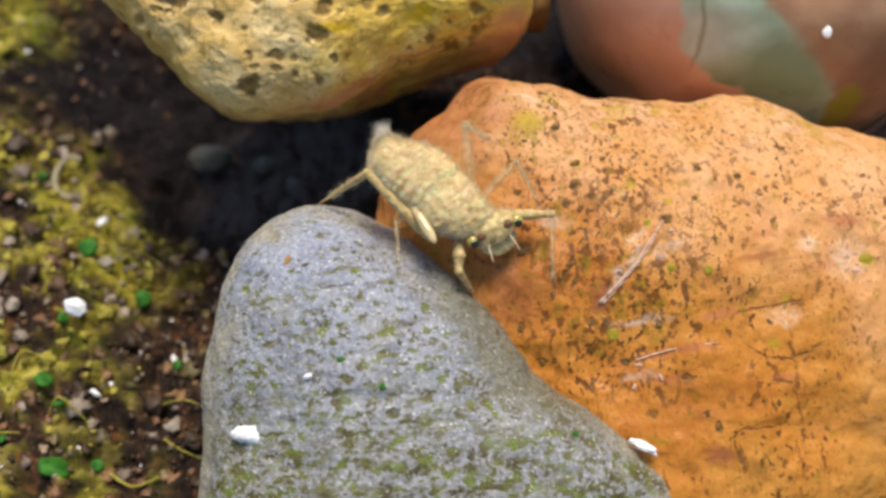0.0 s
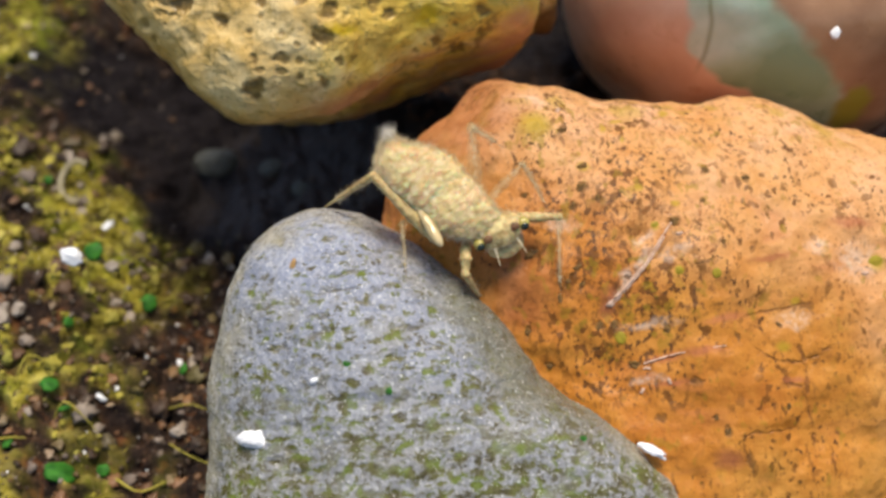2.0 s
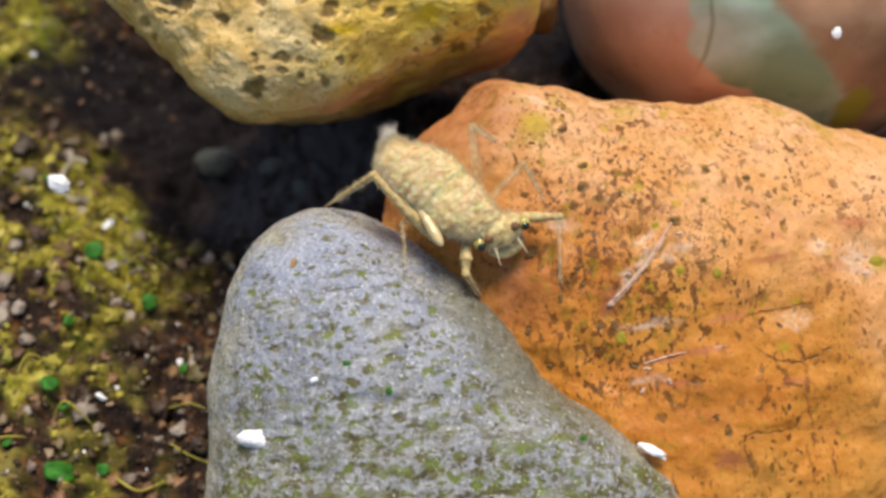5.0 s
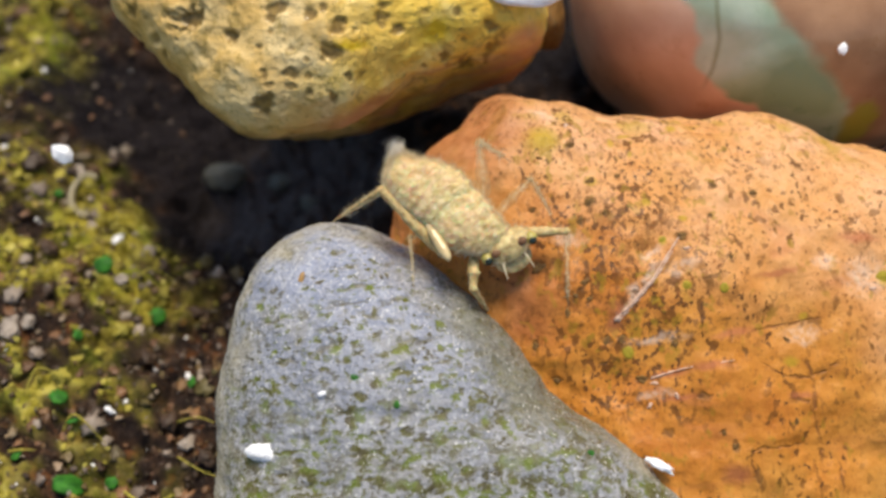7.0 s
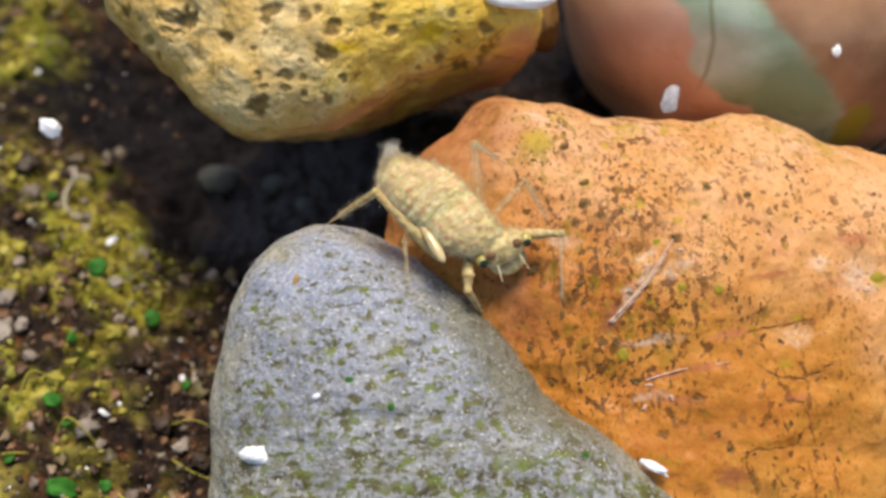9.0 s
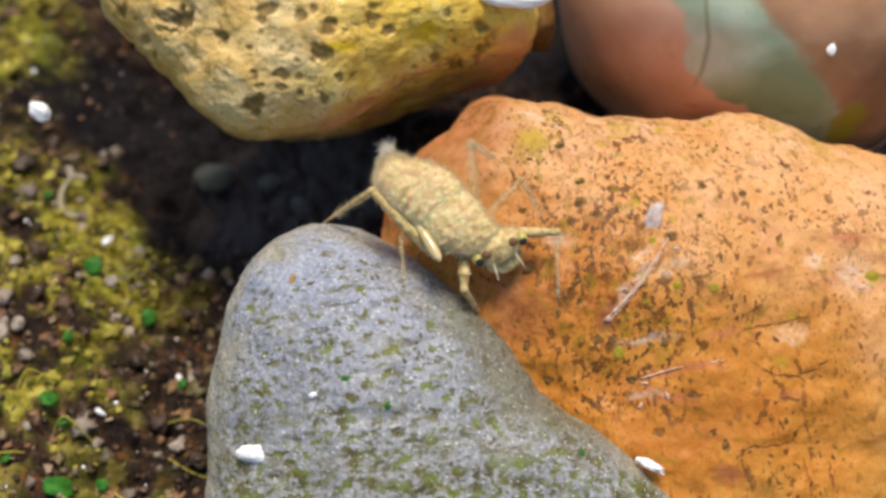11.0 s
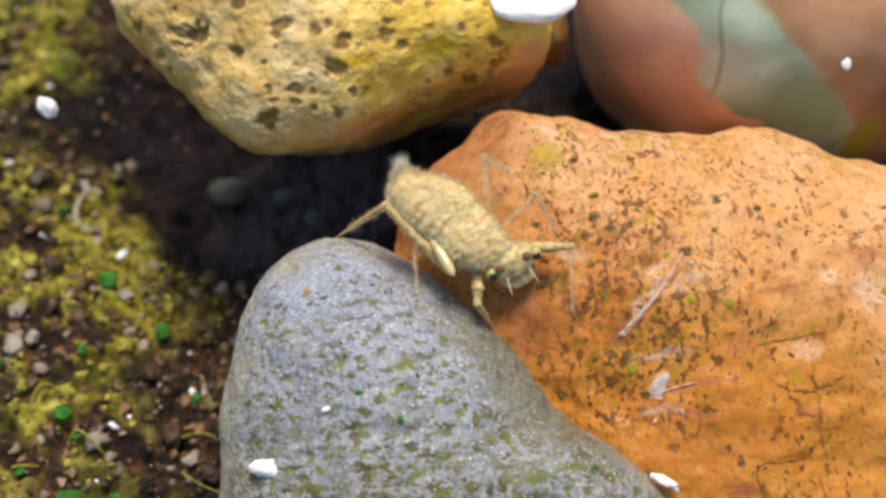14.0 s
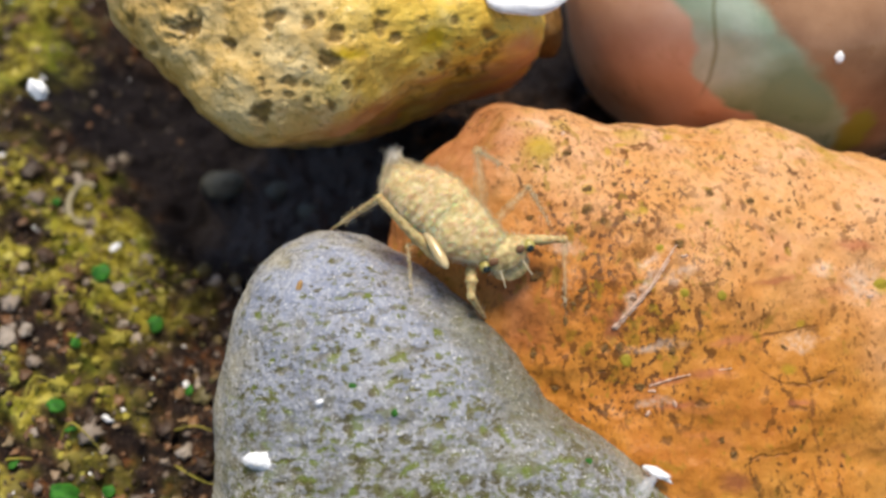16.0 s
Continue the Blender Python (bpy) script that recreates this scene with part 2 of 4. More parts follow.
def bed_material():
    m = Mix("stream_bed_mud", 0.6)
    mud = m.steps(m.grain(3.0, 6, 0.7), (0.36, (0.012, 0.009, 0.009)), (0.52, (0.028, 0.018, 0.014)), (0.63, (0.07, 0.038, 0.022)), (0.76, (0.16, 0.09, 0.05)))
    rust = m.steps(m.grain(4.0, 4, 0.6, m.scaled(1, 1, 1, 0, (0.3, 0.2, 0.1))), (0.58, 0.0), (0.68, 0.7))
    mud = m.blend(m.calc("MULTIPLY", rust, m.painted("unshaded")), mud, (0.15, 0.06, 0.022))
    # near-black silt in the recesses, the deep shade between stones painted in
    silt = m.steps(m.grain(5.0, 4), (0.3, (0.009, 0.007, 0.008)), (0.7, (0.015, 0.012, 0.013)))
    mud = m.blend(m.painted("unshaded"), silt, mud)
    # paler colour where the hollow lies in shadow, painted to lift its black
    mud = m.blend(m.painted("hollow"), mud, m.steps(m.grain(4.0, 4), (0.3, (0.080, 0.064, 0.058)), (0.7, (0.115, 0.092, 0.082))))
    weed = m.steps(m.grain(6.0, 6, 0.68), (0.36, (0.03, 0.022, 0.006)), (0.44, (0.16, 0.13, 0.016)), (0.53, (0.34, 0.285, 0.035)), (0.66, (0.54, 0.47, 0.12)))
    lush = m.steps(m.grain(9.0, 3, 0.5, m.scaled(1, 1, 1, 0, (0.6, 0.1, 0))), (0.5, 0.0), (0.66, 0.7))
    weed = m.blend(lush, weed, m.steps(m.grain(2.0, 4), (0.35, (0.05, 0.08, 0.008)), (0.65, (0.22, 0.27, 0.02))))
    base = m.blend(m.painted("algae"), mud, weed)
    speck = m.steps(m.grain(0.5, 2), (0.68, 0.0), (0.72, 0.6))
    base = m.blend(speck, base, (0.25, 0.2, 0.14))
    m.relief(m.grain(1.4, 5, 0.7), 0.8, 0.8)
    return m.done(base, roughness=m.steps(m.grain(0.8, 3), (0.35, 0.45), (0.65, 0.9)), specular_ior_level=0.05)


def plain_material(name, low, high, size=1.0, rough=(0.35, 0.6), bump=0.08, coat=0.0, each=None, **more):
    m = Mix(name, 0.5, coat)
    base = m.steps(m.grain(size, 4), (0.3, low), (0.7, high))
    if each:
        base = m.blend(0.55, base, m.steps(m.each(), *each))
    m.relief(m.grain(size * 0.6, 4, 0.65), bump, 0.8)
    return m.done(base, roughness=m.steps(m.grain(size * 1.3, 2), (0.3, rough[0]), (0.7, rough[1])), **more)


# single marks on the stones: x, y, half length, half width, turn
GREY_DENTS = [(-5.6, 15.5, 2.06, 0.26, 10), (-6.9, 13.5, 2.43, 0.19, 8), (-8.9, 8.4, 1.71, 0.38, 22), (-13.4, 6.8, 1.67, 0.26, 8), (1.8, 9.4, 2.41, 0.32, 2), (-14.1, 19.3, 0.74, 0.54, 0), (-7.8, 19.5, 0.73, 0.46, 10), (-15.2, 11.6, 1.44, 0.2, 10), (-2.1, 18.0, 0.53, 0.4, 0), (-6.7, 17.8, 1.18, 0.33, 15), (-11.7, -4.9, 0.7, 0.26, 15), (-1.0, 14.0, 1.93, 0.26, 12), (-3.8, 12.2, 1.39, 0.25, -15), (-8.3, 10.6, 1.52, 0.19, 5), (4.3, 7.0, 1.26, 0.25, 10)]
GREY_ALGAE = [(-3.3, 12.6, 0.38, 0.7, 0), (-13.2, -3.4, 2.19, 0.26, 12), (-13.8, -6.0, 0.97, 0.32, 12), (-4.5, -3.3, 1.76, 0.31, 0), (-3.6, -5.9, 1.26, 0.25, 5), (-13.7, 5.1, 0.58, 0.32, 0), (-5.4, 5.3, 0.69, 0.31, 5), (-0.6, 2.4, 0.5, 0.37, 0), (-15.7, 3.6, 0.91, 0.26, -20), (-12.9, 2.3, 0.83, 0.38, -15), (-8.8, 0.3, 0.44, 0.82, -15), (-6.4, 7.3, 0.57, 0.44, 0), (-3.1, 4.5, 0.56, 0.37, 0), (9.5, 0.1, 0.88, 0.5, -40), (14.2, -4.2, 0.63, 0.88, 0), (21.5, -3.6, 0.77, 0.58, 20), (5.6, 5.5, 0.69, 0.38, 20)]
# dark flecks; the longest, thin upright one is a painted leg shadow
ORANGE_DARK = [(-7.0, 10.7, 0.88, 0.75, 20), (-17.8, 14.8, 0.81, 0.88, 0), (-19.0, 12.5, 0.6, 0.74, 0), (-16.0, 13.4, 0.61, 0.54, 0), (-14.1, 18.1, 0.55, 0.41, 40), (-24.0, 6.8, 1.14, 1.07, 0), (-24.7, 13.9, 0.61, 0.41, 0), (-20.0, 22.0, 1.38, 0.41, 58), (-2.3, 16.9, 0.7, 0.42, 30), (2.7, 16.0, 0.5, 0.85, 20), (-3.2, 13.2, 0.48, 0.41, 0), (-1.2, 8.1, 0.34, 0.75, 0), (-3.4, 5.9, 1.48, 0.2, 22), (-20.8, 3.7, 0.2, 2.66, 5), (-19.7, 3.5, 0.27, 1.2, -25), (-18.7, 5.1, 0.4, 1.19, -15), (-18.1, 3.1, 0.33, 1.06, -20), (-24.4, -2.7, 0.4, 1.21, -10)]
ORANGE_DARK += [(-15.9, -1.9, 0.74, 0.67, 0), (-14.2, -1.7, 0.67, 0.67, 0), (-8.0, -2.2, 0.61, 0.74, 20), (-11.7, -6.5, 1.15, 0.4, 8), (-21.8, -6.8, 0.81, 0.34, -10), (-15.9, -9.9, 0.27, 0.94, 15), (-8.8, -12.9, 0.81, 0.68, 0), (-1.1, -14.4, 0.48, 0.89, 0), (-2.4, -12.7, 0.54, 0.34, 0), (6.4, -11.5, 0.35, 0.56, 0), (5.5, -1.8, 0.55, 0.28, -40), (0.3, -3.2, 0.27, 0.82, 30), (-10.5, 3.1, 0.4, 0.47, 0), (-12.8, 4.0, 0.53, 0.33, 0), (-4.8, -8.3, 0.88, 0.61, 0), (-16.3, -4.8, 0.47, 0.34, 0), (1.7, -17.9, 0.55, 1.66, 15)]
ORANGE_OLIVE = [(-23.2, 22.7, 1.86, 1.38, 0), (-17.6, 17.4, 0.89, 0.61, 0), (-14.6, 22.4, 0.49, 0.63, 0), (-12.6, 23.5, 1.01, 0.29, 5), (-6.0, 24.8, 0.74, 0.52, 0), (-12.2, 21.0, 0.35, 0.49, 0), (-11.0, 14.8, 0.68, 0.54, 0), (-6.5, 12.8, 0.62, 0.41, 0), (-9.2, 10.1, 0.61, 0.61, 0), (-6.6, 4.8, 0.6, 0.6, 0), (-2.2, 4.5, 0.61, 0.61, 0), (-13.5, -3.3, 0.87, 0.8, 0), (18.5, 5.6, 1.09, 1.09, 0), (-10.5, 3.1, 0.53, 0.4, 0), (6.0, -4.4, 0.97, 0.69, 0), (7.6, 1.0, 0.56, 0.56, 0)]
ORANGE_STREAKS = [(-8.3, -5.8, 2.29, 0.54, 17), (-4.2, -4.7, 2.69, 0.54, 5), (-7.3, -8.6, 2.3, 0.34, 12), (-1.0, -0.9, 2.71, 0.54, 10), (7.3, -8.4, 1.74, 0.42, 5), (-0.9, -17.5, 1.65, 1.37, 0), (15.4, 10.5, 2.89, 0.72, -5), (4.9, 6.4, 3.12, 0.42, 12), (-15.0, 1.0, 0.93, 2.0, -10)]
# bleached patches; the one at the top left rim is a painted wet highlight
ORANGE_PALE = [(-12.3, 4.4, 4.0, 0.67, 50), (10.9, 7.7, 1.56, 1.13, 0), (16.0, 5.7, 2.89, 2.17, 0), (-6.9, 7.1, 2.02, 0.81, 20), (-9.9, -1.7, 3.36, 0.67, 12), (7.6, -1.1, 2.09, 1.12, 0), (-10.3, -8.4, 2.02, 0.54, 10), (-23.2, 26.2, 1.84, 0.64, -8), (-20.9, 10.5, 2.01, 1.21, 0), (-10.8, 8.5, 1.62, 0.67, 40)]
YELLOW_PATCHES = [(13.7, -5.3, 2.28, 1.42, 20), (3.0, -7.5, 2.1, 0.7, 0)]
YELLOW_PITS = [(-18.9, -4.1, 3.37, 1.8), (-12.1, -6.2, 1.24, 1.1), (-5.7, -3.3, 1.14, 0.93), (-2.1, -3.9, 0.92, 0.85), (1.8, -6.0, 2.11, 1.05), (0.5, -8.5, 1.26, 1.12), (7.0, -4.0, 1.13, 0.85), (12.2, -3.2, 0.64, 0.57), (-8.3, -10.9, 0.86, 0.79), (-4.7, -11.2, 1.28, 0.64), (-7.6, -12.5, 1.14, 0.43), (-4.6, -12.7, 1.0, 0.5), (-8.7, -15.3, 2.03, 1.45), (-8.7, -7.8, 0.72, 0.65), (-7.2, -5.9, 0.57, 0.57), (-4.4, -8.2, 0.57, 0.43), (17.4, -8.2, 0.81, 0.59), (20.9, -6.6, 0.65, 0.51), (12.1, -9.2, 0.58, 0.44), (-23.5, -5.6, 0.77, 0.7), (-26.5, -2.0, 0.78, 0.7)]
ORANGE_CRACKS = [(8.2, -5.4, 1.78, 0.2, -71), (8.7, -8.7, 2.08, 0.2, -92), (9.2, -12.4, 2.27, 0.2, -73), (9.8, -15.4, 1.24, 0.2, -85), (12.2, -18.3, 2.08, 0.2, -81), (4.2, -5.6, 1.93, 0.2, -27), (7.4, -6.2, 1.97, 0.2, 5), (10.8, -5.1, 2.2, 0.2, 28), (3.8, -14.5, 3.42, 0.2, 6), (6.9, -8.9, 1.53, 0.2, 1), (5.5, 0.0, 4.0, 0.2, 11), (-1.4, -1.2, 0.9, 0.2, -70), (1.2, -16.9, 1.56, 0.2, -68), (-9.6, 26.5, 2.39, 0.2, -17)]
RED_SPOT = (10.1, -12.3)
GREY, ORANGE, YELLOW, RED, BED = grey_stone_material(), orange_stone_material(), yellow_stone_material(), red_stone_material(), bed_material()
GRAIN = plain_material("sand_grain", (0.02, 0.013, 0.008), (0.13, 0.08, 0.045), 0.7, each=((0.0, (0.008, 0.006, 0.005)), (0.4, (0.05, 0.03, 0.022)), (0.6, (0.17, 0.08, 0.03)), (0.75, (0.12, 0.11, 0.03)), (0.88, (0.20, 0.16, 0.14)), (0.99, (0.5, 0.42, 0.34))))
LITTER = plain_material("leaf_litter", (0.07, 0.036, 0.018), (0.30, 0.16, 0.08), 0.8, (0.18, 0.45), 0.2, each=((0.0, (0.06, 0.03, 0.02)), (0.4, (0.12, 0.055, 0.025)), (0.65, (0.26, 0.13, 0.06)), (0.85, (0.13, 0.12, 0.03)), (0.97, (0.42, 0.34, 0.26))))
WEED = plain_material("algae_clump", (0.16, 0.13, 0.015), (0.58, 0.49, 0.09), 2.2, (0.6, 0.85), 0.25, each=((0.0, (0.05, 0.04, 0.01)), (0.35, (0.20, 0.18, 0.016)), (0.7, (0.40, 0.34, 0.05)), (0.85, (0.46, 0.41, 0.13)), (0.9, (0.14, 0.17, 0.02)), (0.95, (0.20, 0.11, 0.04))))
WHITE = plain_material("white_mineral", (0.76, 0.76, 0.78), (0.92, 0.92, 0.93), 0.8, (0.25, 0.5), 0.1)
PALE = plain_material("pale_grain", (0.17, 0.13, 0.10), (0.42, 0.36, 0.30), 1.2, (0.3, 0.6), 0.2)
LEAF = plain_material("green_disc", (0.012, 0.07, 0.008), (0.04, 0.19, 0.012), 0.9, (0.55, 0.8), 0.12)
TUBE = plain_material("pale_tube", (0.20, 0.17, 0.10), (0.36, 0.31, 0.2), 0.8)

# ---- shaping ----
TABLE = np.random.default_rng(7).permutation(256)
TABLE = np.concatenate([TABLE, TABLE, TABLE])
SLOPES = np.random.default_rng(8).normal(size=(256, 3))
SLOPES /= np.linalg.norm(SLOPES, axis=1)[:, None]


def rolling(p, size, shift=0.0):
    """Smooth noise about 0 at the points p, with features of that size in metres."""
    q = np.asarray(p) / size + 37.3 + shift
    cell = np.floor(q).astype(int)
    f = q - cell
    fade = f * f * f * (f * (f * 6 - 15) + 10)
    total = 0.0
    for dx in (0, 1):
        for dy in (0, 1):
            for dz in (0, 1):
                i = TABLE[TABLE[TABLE[(cell[:, 0] + dx) & 255] + ((cell[:, 1] + dy) & 255)] + ((cell[:, 2] + dz) & 255)] & 255
                dot = (SLOPES[i] * (f - (dx, dy, dz))).sum(1)
                weight = np.where(dx, fade[:, 0], 1 - fade[:, 0]) * np.where(dy, fade[:, 1], 1 - fade[:, 1]) * np.where(dz, fade[:, 2], 1 - fade[:, 2])
                total = total + weight * dot
    return total


def rough(p, size, octaves=4, fall=0.5, shift=0.0):
    return sum(rolling(p, size * 0.5 ** k, shift + 11.7 * k) * fall ** k for k in range(octaves))


def step_to(x, low, high):
    s = np.clip((x - low) / (high - low), 0, 1)
    return s * s * (3 - 2 * s)


def mesh_of(name, points, faces, material, smooth=True, **painted):
    data = bpy.data.meshes.new(name)
    data.from_pydata(np.asarray(points).tolist(), [], faces.tolist() if isinstance(faces, np.ndarray) else faces)
    data.polygons.foreach_set("use_smooth", [smooth] * len(data.polygons))
    for key, values in painted.items():
        data.attributes.new(key, "FLOAT", "POINT").data.foreach_set("value", np.asarray(values, dtype=np.float32))
    data.materials.append(material)
    data.update()
    return data


def ball(n):
    """Points and quads of a unit sphere made of six n x n grids, welded along their edges."""
    g = np.tan(np.linspace(-math.pi / 4, math.pi / 4, n + 1))
    index, points, faces = {}, [], []
    for axis in range(3):
        for side in (-1.0, 1.0):
            ids = np.empty((n + 1, n + 1), int)
            for i in range(n + 1):
                for j in range(n + 1):
                    p = [0.0, 0.0, 0.0]
                    p[axis], p[(axis + 1) % 3], p[(axis + 2) % 3] = side, g[i], g[j]
                    key = (round(p[0], 5), round(p[1], 5), round(p[2], 5))
                    if key not in index:
                        index[key] = len(points)
                        points.append(p)
                    ids[i, j] = index[key]
            quad = np.stack([ids[:-1, :-1], ids[1:, :-1], ids[1:, 1:], ids[:-1, 1:]], -1).reshape(-1, 4)
            faces.append(quad if side > 0 else quad[:, ::-1])
    points = np.array(points)
    return points / np.linalg.norm(points, axis=1)[:, None], np.concatenate(faces)


def normals_of(points, faces):
    normal = np.cross(points[faces[:, 2]] - points[faces[:, 0]], points[faces[:, 3]] - points[faces[:, 1]])
    total = np.zeros_like(points)
    for k in range(4):
        np.add.at(total, faces[:, k], normal)
    return total / np.maximum(np.linalg.norm(total, axis=1), 1e-12)[:, None]


def round_profile(radii, angle):
    """A smooth closed profile through radii given at even angles."""
    r = np.array(radii)
    x = (angle / (2 * math.pi)) % 1.0 * len(r)
    k = np.floor(x).astype(int)
    f = x - k
    a, b, c, d = (r[(k + s) % len(r)] for s in (-1, 0, 1, 2))
    return 0.5 * (2 * b + (c - a) * f + (2 * a - 5 * b + 4 * c - d) * f ** 2 + (3 * b - a - 3 * c + d) * f ** 3)


def slanted(u, v, w):
    """A place in the tilted frame of the stone heap, in millimetres: to the right, up the slope and out of it."""
    return pose(0, 0, 0.035, SLANT) @ Vector((u / 1000, v / 1000, w / 1000))


SPHERE = ball(150)


def stone_body(radii, front, back, lean=(0, 0), full=0.5):
    """A water-worn stone: a rounded profile in millimetres, swelling to the front and to the back."""
    n, faces = SPHERE
    flat = np.linalg.norm(n[:, :2], axis=1)
    angle = np.arctan2(n[:, 1], n[:, 0])
    reach = flat ** 0.9 * round_profile(radii, angle)
    x, y = reach * np.cos(angle), reach * np.sin(angle)
    z = np.where(n[:, 2] > 0, front, back) * np.sign(n[:, 2]) * np.abs(n[:, 2]) ** (2 * full)
    z += lean[0] * x + lean[1] * y
    return np.stack([x, y, z], 1) * 0.001, faces


def waver(p):
    """Places in millimetres, seen from the front, shifted a little to and fro."""
    return p[:, 0] * 1000 + rough(p, 0.009, 3, 0.6, 1.3) * 2.0, p[:, 1] * 1000 + rough(p, 0.009, 3, 0.6, 7.9) * 2.0


def soft_spot(p, x, y, r):
    """A round spot with a ragged soft edge on the front of a stone."""
    d = np.hypot(p[:, 0] * 1000 - x, p[:, 1] * 1000 - y) / r + rough(p, 0.002, 3) * 0.4
    return (1 - step_to(d, 0.6, 1.15)) * (p[:, 2] > -0.004)


FACES = {}


def on_stone(name, u, v, lift=0.0):
    """How far a stone's front stands out of the slope at a place, in millimetres."""
    near = FACES[name]
    k = np.argsort(np.hypot(near[:, 0] - u, near[:, 1] - v))[:5]
    return (u, v, float(near[k, 2].mean()) + lift)


def stone(name, place, points, faces, material, label, **painted):
    FACES[name] = points[points[:, 2] > 0] * 1000 + place
    ob = new(name, mesh_of(name, points, faces, material, **painted))
    ob.matrix_world = Matrix.Translation(slanted(*place)) @ pose(0, 0, 0, SLANT)
    return tagged(ob, label, "stone", "stones of the heap")


GREY_EDGE = [20.9, 17.2, 16.4, 16.8, 17.5, 20.6, 24.8, 26.3, 25.1, 23.4, 23.2, 24.4, 29.7, 32.0, 32.4, 32.1, 33.9, 38.1, 42.7, 37.3]


def grey_stone():
    p, f = stone_body(GREY_EDGE, 15, 24, (0.0, -0.12), 0.42)
    n = normals_of(p, f)
    p = p + n * (rough(p, 0.02, 4) * 0.0012 + rough(p, 0.004, 3, 0.6, 5.0) * 0.00025 - np.maximum(0, rough(p * (0.45, 1.5, 1.0), 0.0035, 2, 0.6, 8.0) - 0.15) * 0.0007)[:, None]
    reach = np.hypot(p[:, 0], p[:, 1]) * 1000 / np.maximum(round_profile(GREY_EDGE, np.arctan2(p[:, 1], p[:, 0])), 1)
    film = step_to(reach + rough(p, 0.006, 3) * 0.16, 0.84, 0.99) * (0.55 + 0.45 * step_to(rough(p, 0.004, 3), -0.2, 0.2))
    # right flank: olive film plus painted shade of the slope and the nymph
    shaded_film = step_to(reach + rough(p, 0.006, 3) * 0.2, 0.45, 0.85) * step_to(p[:, 0] * 1000, 1, 8) * step_to(p[:, 1] * 1000, -8, 2)
    film = film * (1 - shaded_film)
    return stone("grey_stone", (-4.6, -19.9, -5.0), p, f, GREY, "smooth blue-grey pebble with olive algae dashes and pale specks", film=film, shaded_film=shaded_film)


ORANGE_EDGE = [41.4, 40.9, 39.9, 37.8, 35.3, 32.3, 30.2, 29.5, 28.6, 28.6, 28.1, 29.0, 29.8, 31.1, 35.6, 41.2, 42.2, 44.4, 44.5, 42.1, 39.0, 36.3, 34.5, 34.7, 35.7, 36.6, 37.5, 38.1, 38.5, 39.0, 39.4, 39.6, 39.8, 40.0, 40.2, 40.7, 41.2, 41.4, 41.5, 41.6]


def orange_stone():
    p, f = stone_body(ORANGE_EDGE, 17, 28, (-0.05, -0.1), 0.4)
    n = normals_of(p, f)
    p = p + n * (rough(p, 0.028, 4) * 0.003 + rough(p, 0.006, 4, 0.6, 3.0) * 0.0007)[:, None]
    front = p[:, 2] > 0
    x, y = p[:, 0] * 1000, p[:, 1] * 1000
    soft = rough(p, 0.02, 3)
    # rises towards the upper right, the peach and more brightly lit part
    lit_blush = step_to(0.38 * x + y + soft * 16, -4, 24)
    reach = np.hypot(x, y) / np.maximum(round_profile(ORANGE_EDGE, np.arctan2(y, x)), 1)
    rim = np.exp(-((reach - 0.91) / 0.06) ** 2) * (y > 12) * front
    olive = np.maximum(soft_spot(p, -23.6, 22.6, 2.4), rim * step_to(rough(p, 0.003, 3, 0.6), 0.0, 0.3) * 0.9)
    # the steep flank towards the hollow is rust-brown, its shade painted in
    rusty_shade = step_to(reach + soft * 0.2, 0.76, 0.95) * step_to(-x, 21, 31)
    # the head's shadow beside the grey stone is painted in too
    rusty_shade = np.maximum(rusty_shade, 0.85 * np.exp(-((x + 27.8 + soft * 6) / 3.2) ** 2) * step_to(y, -5, 0) * (1 - step_to(y, 9, 14)))
    return stone("orange_stone", (35.7, -9.1, -15.0), p, f, ORANGE, "large orange-pink stone with brown flecks and fine cracks", lit_blush=lit_blush, olive=olive, rusty_shade=rusty_shade, dirty=np.exp(-((x + 14) / 13) ** 2 - ((y - 7) / 17) ** 2))


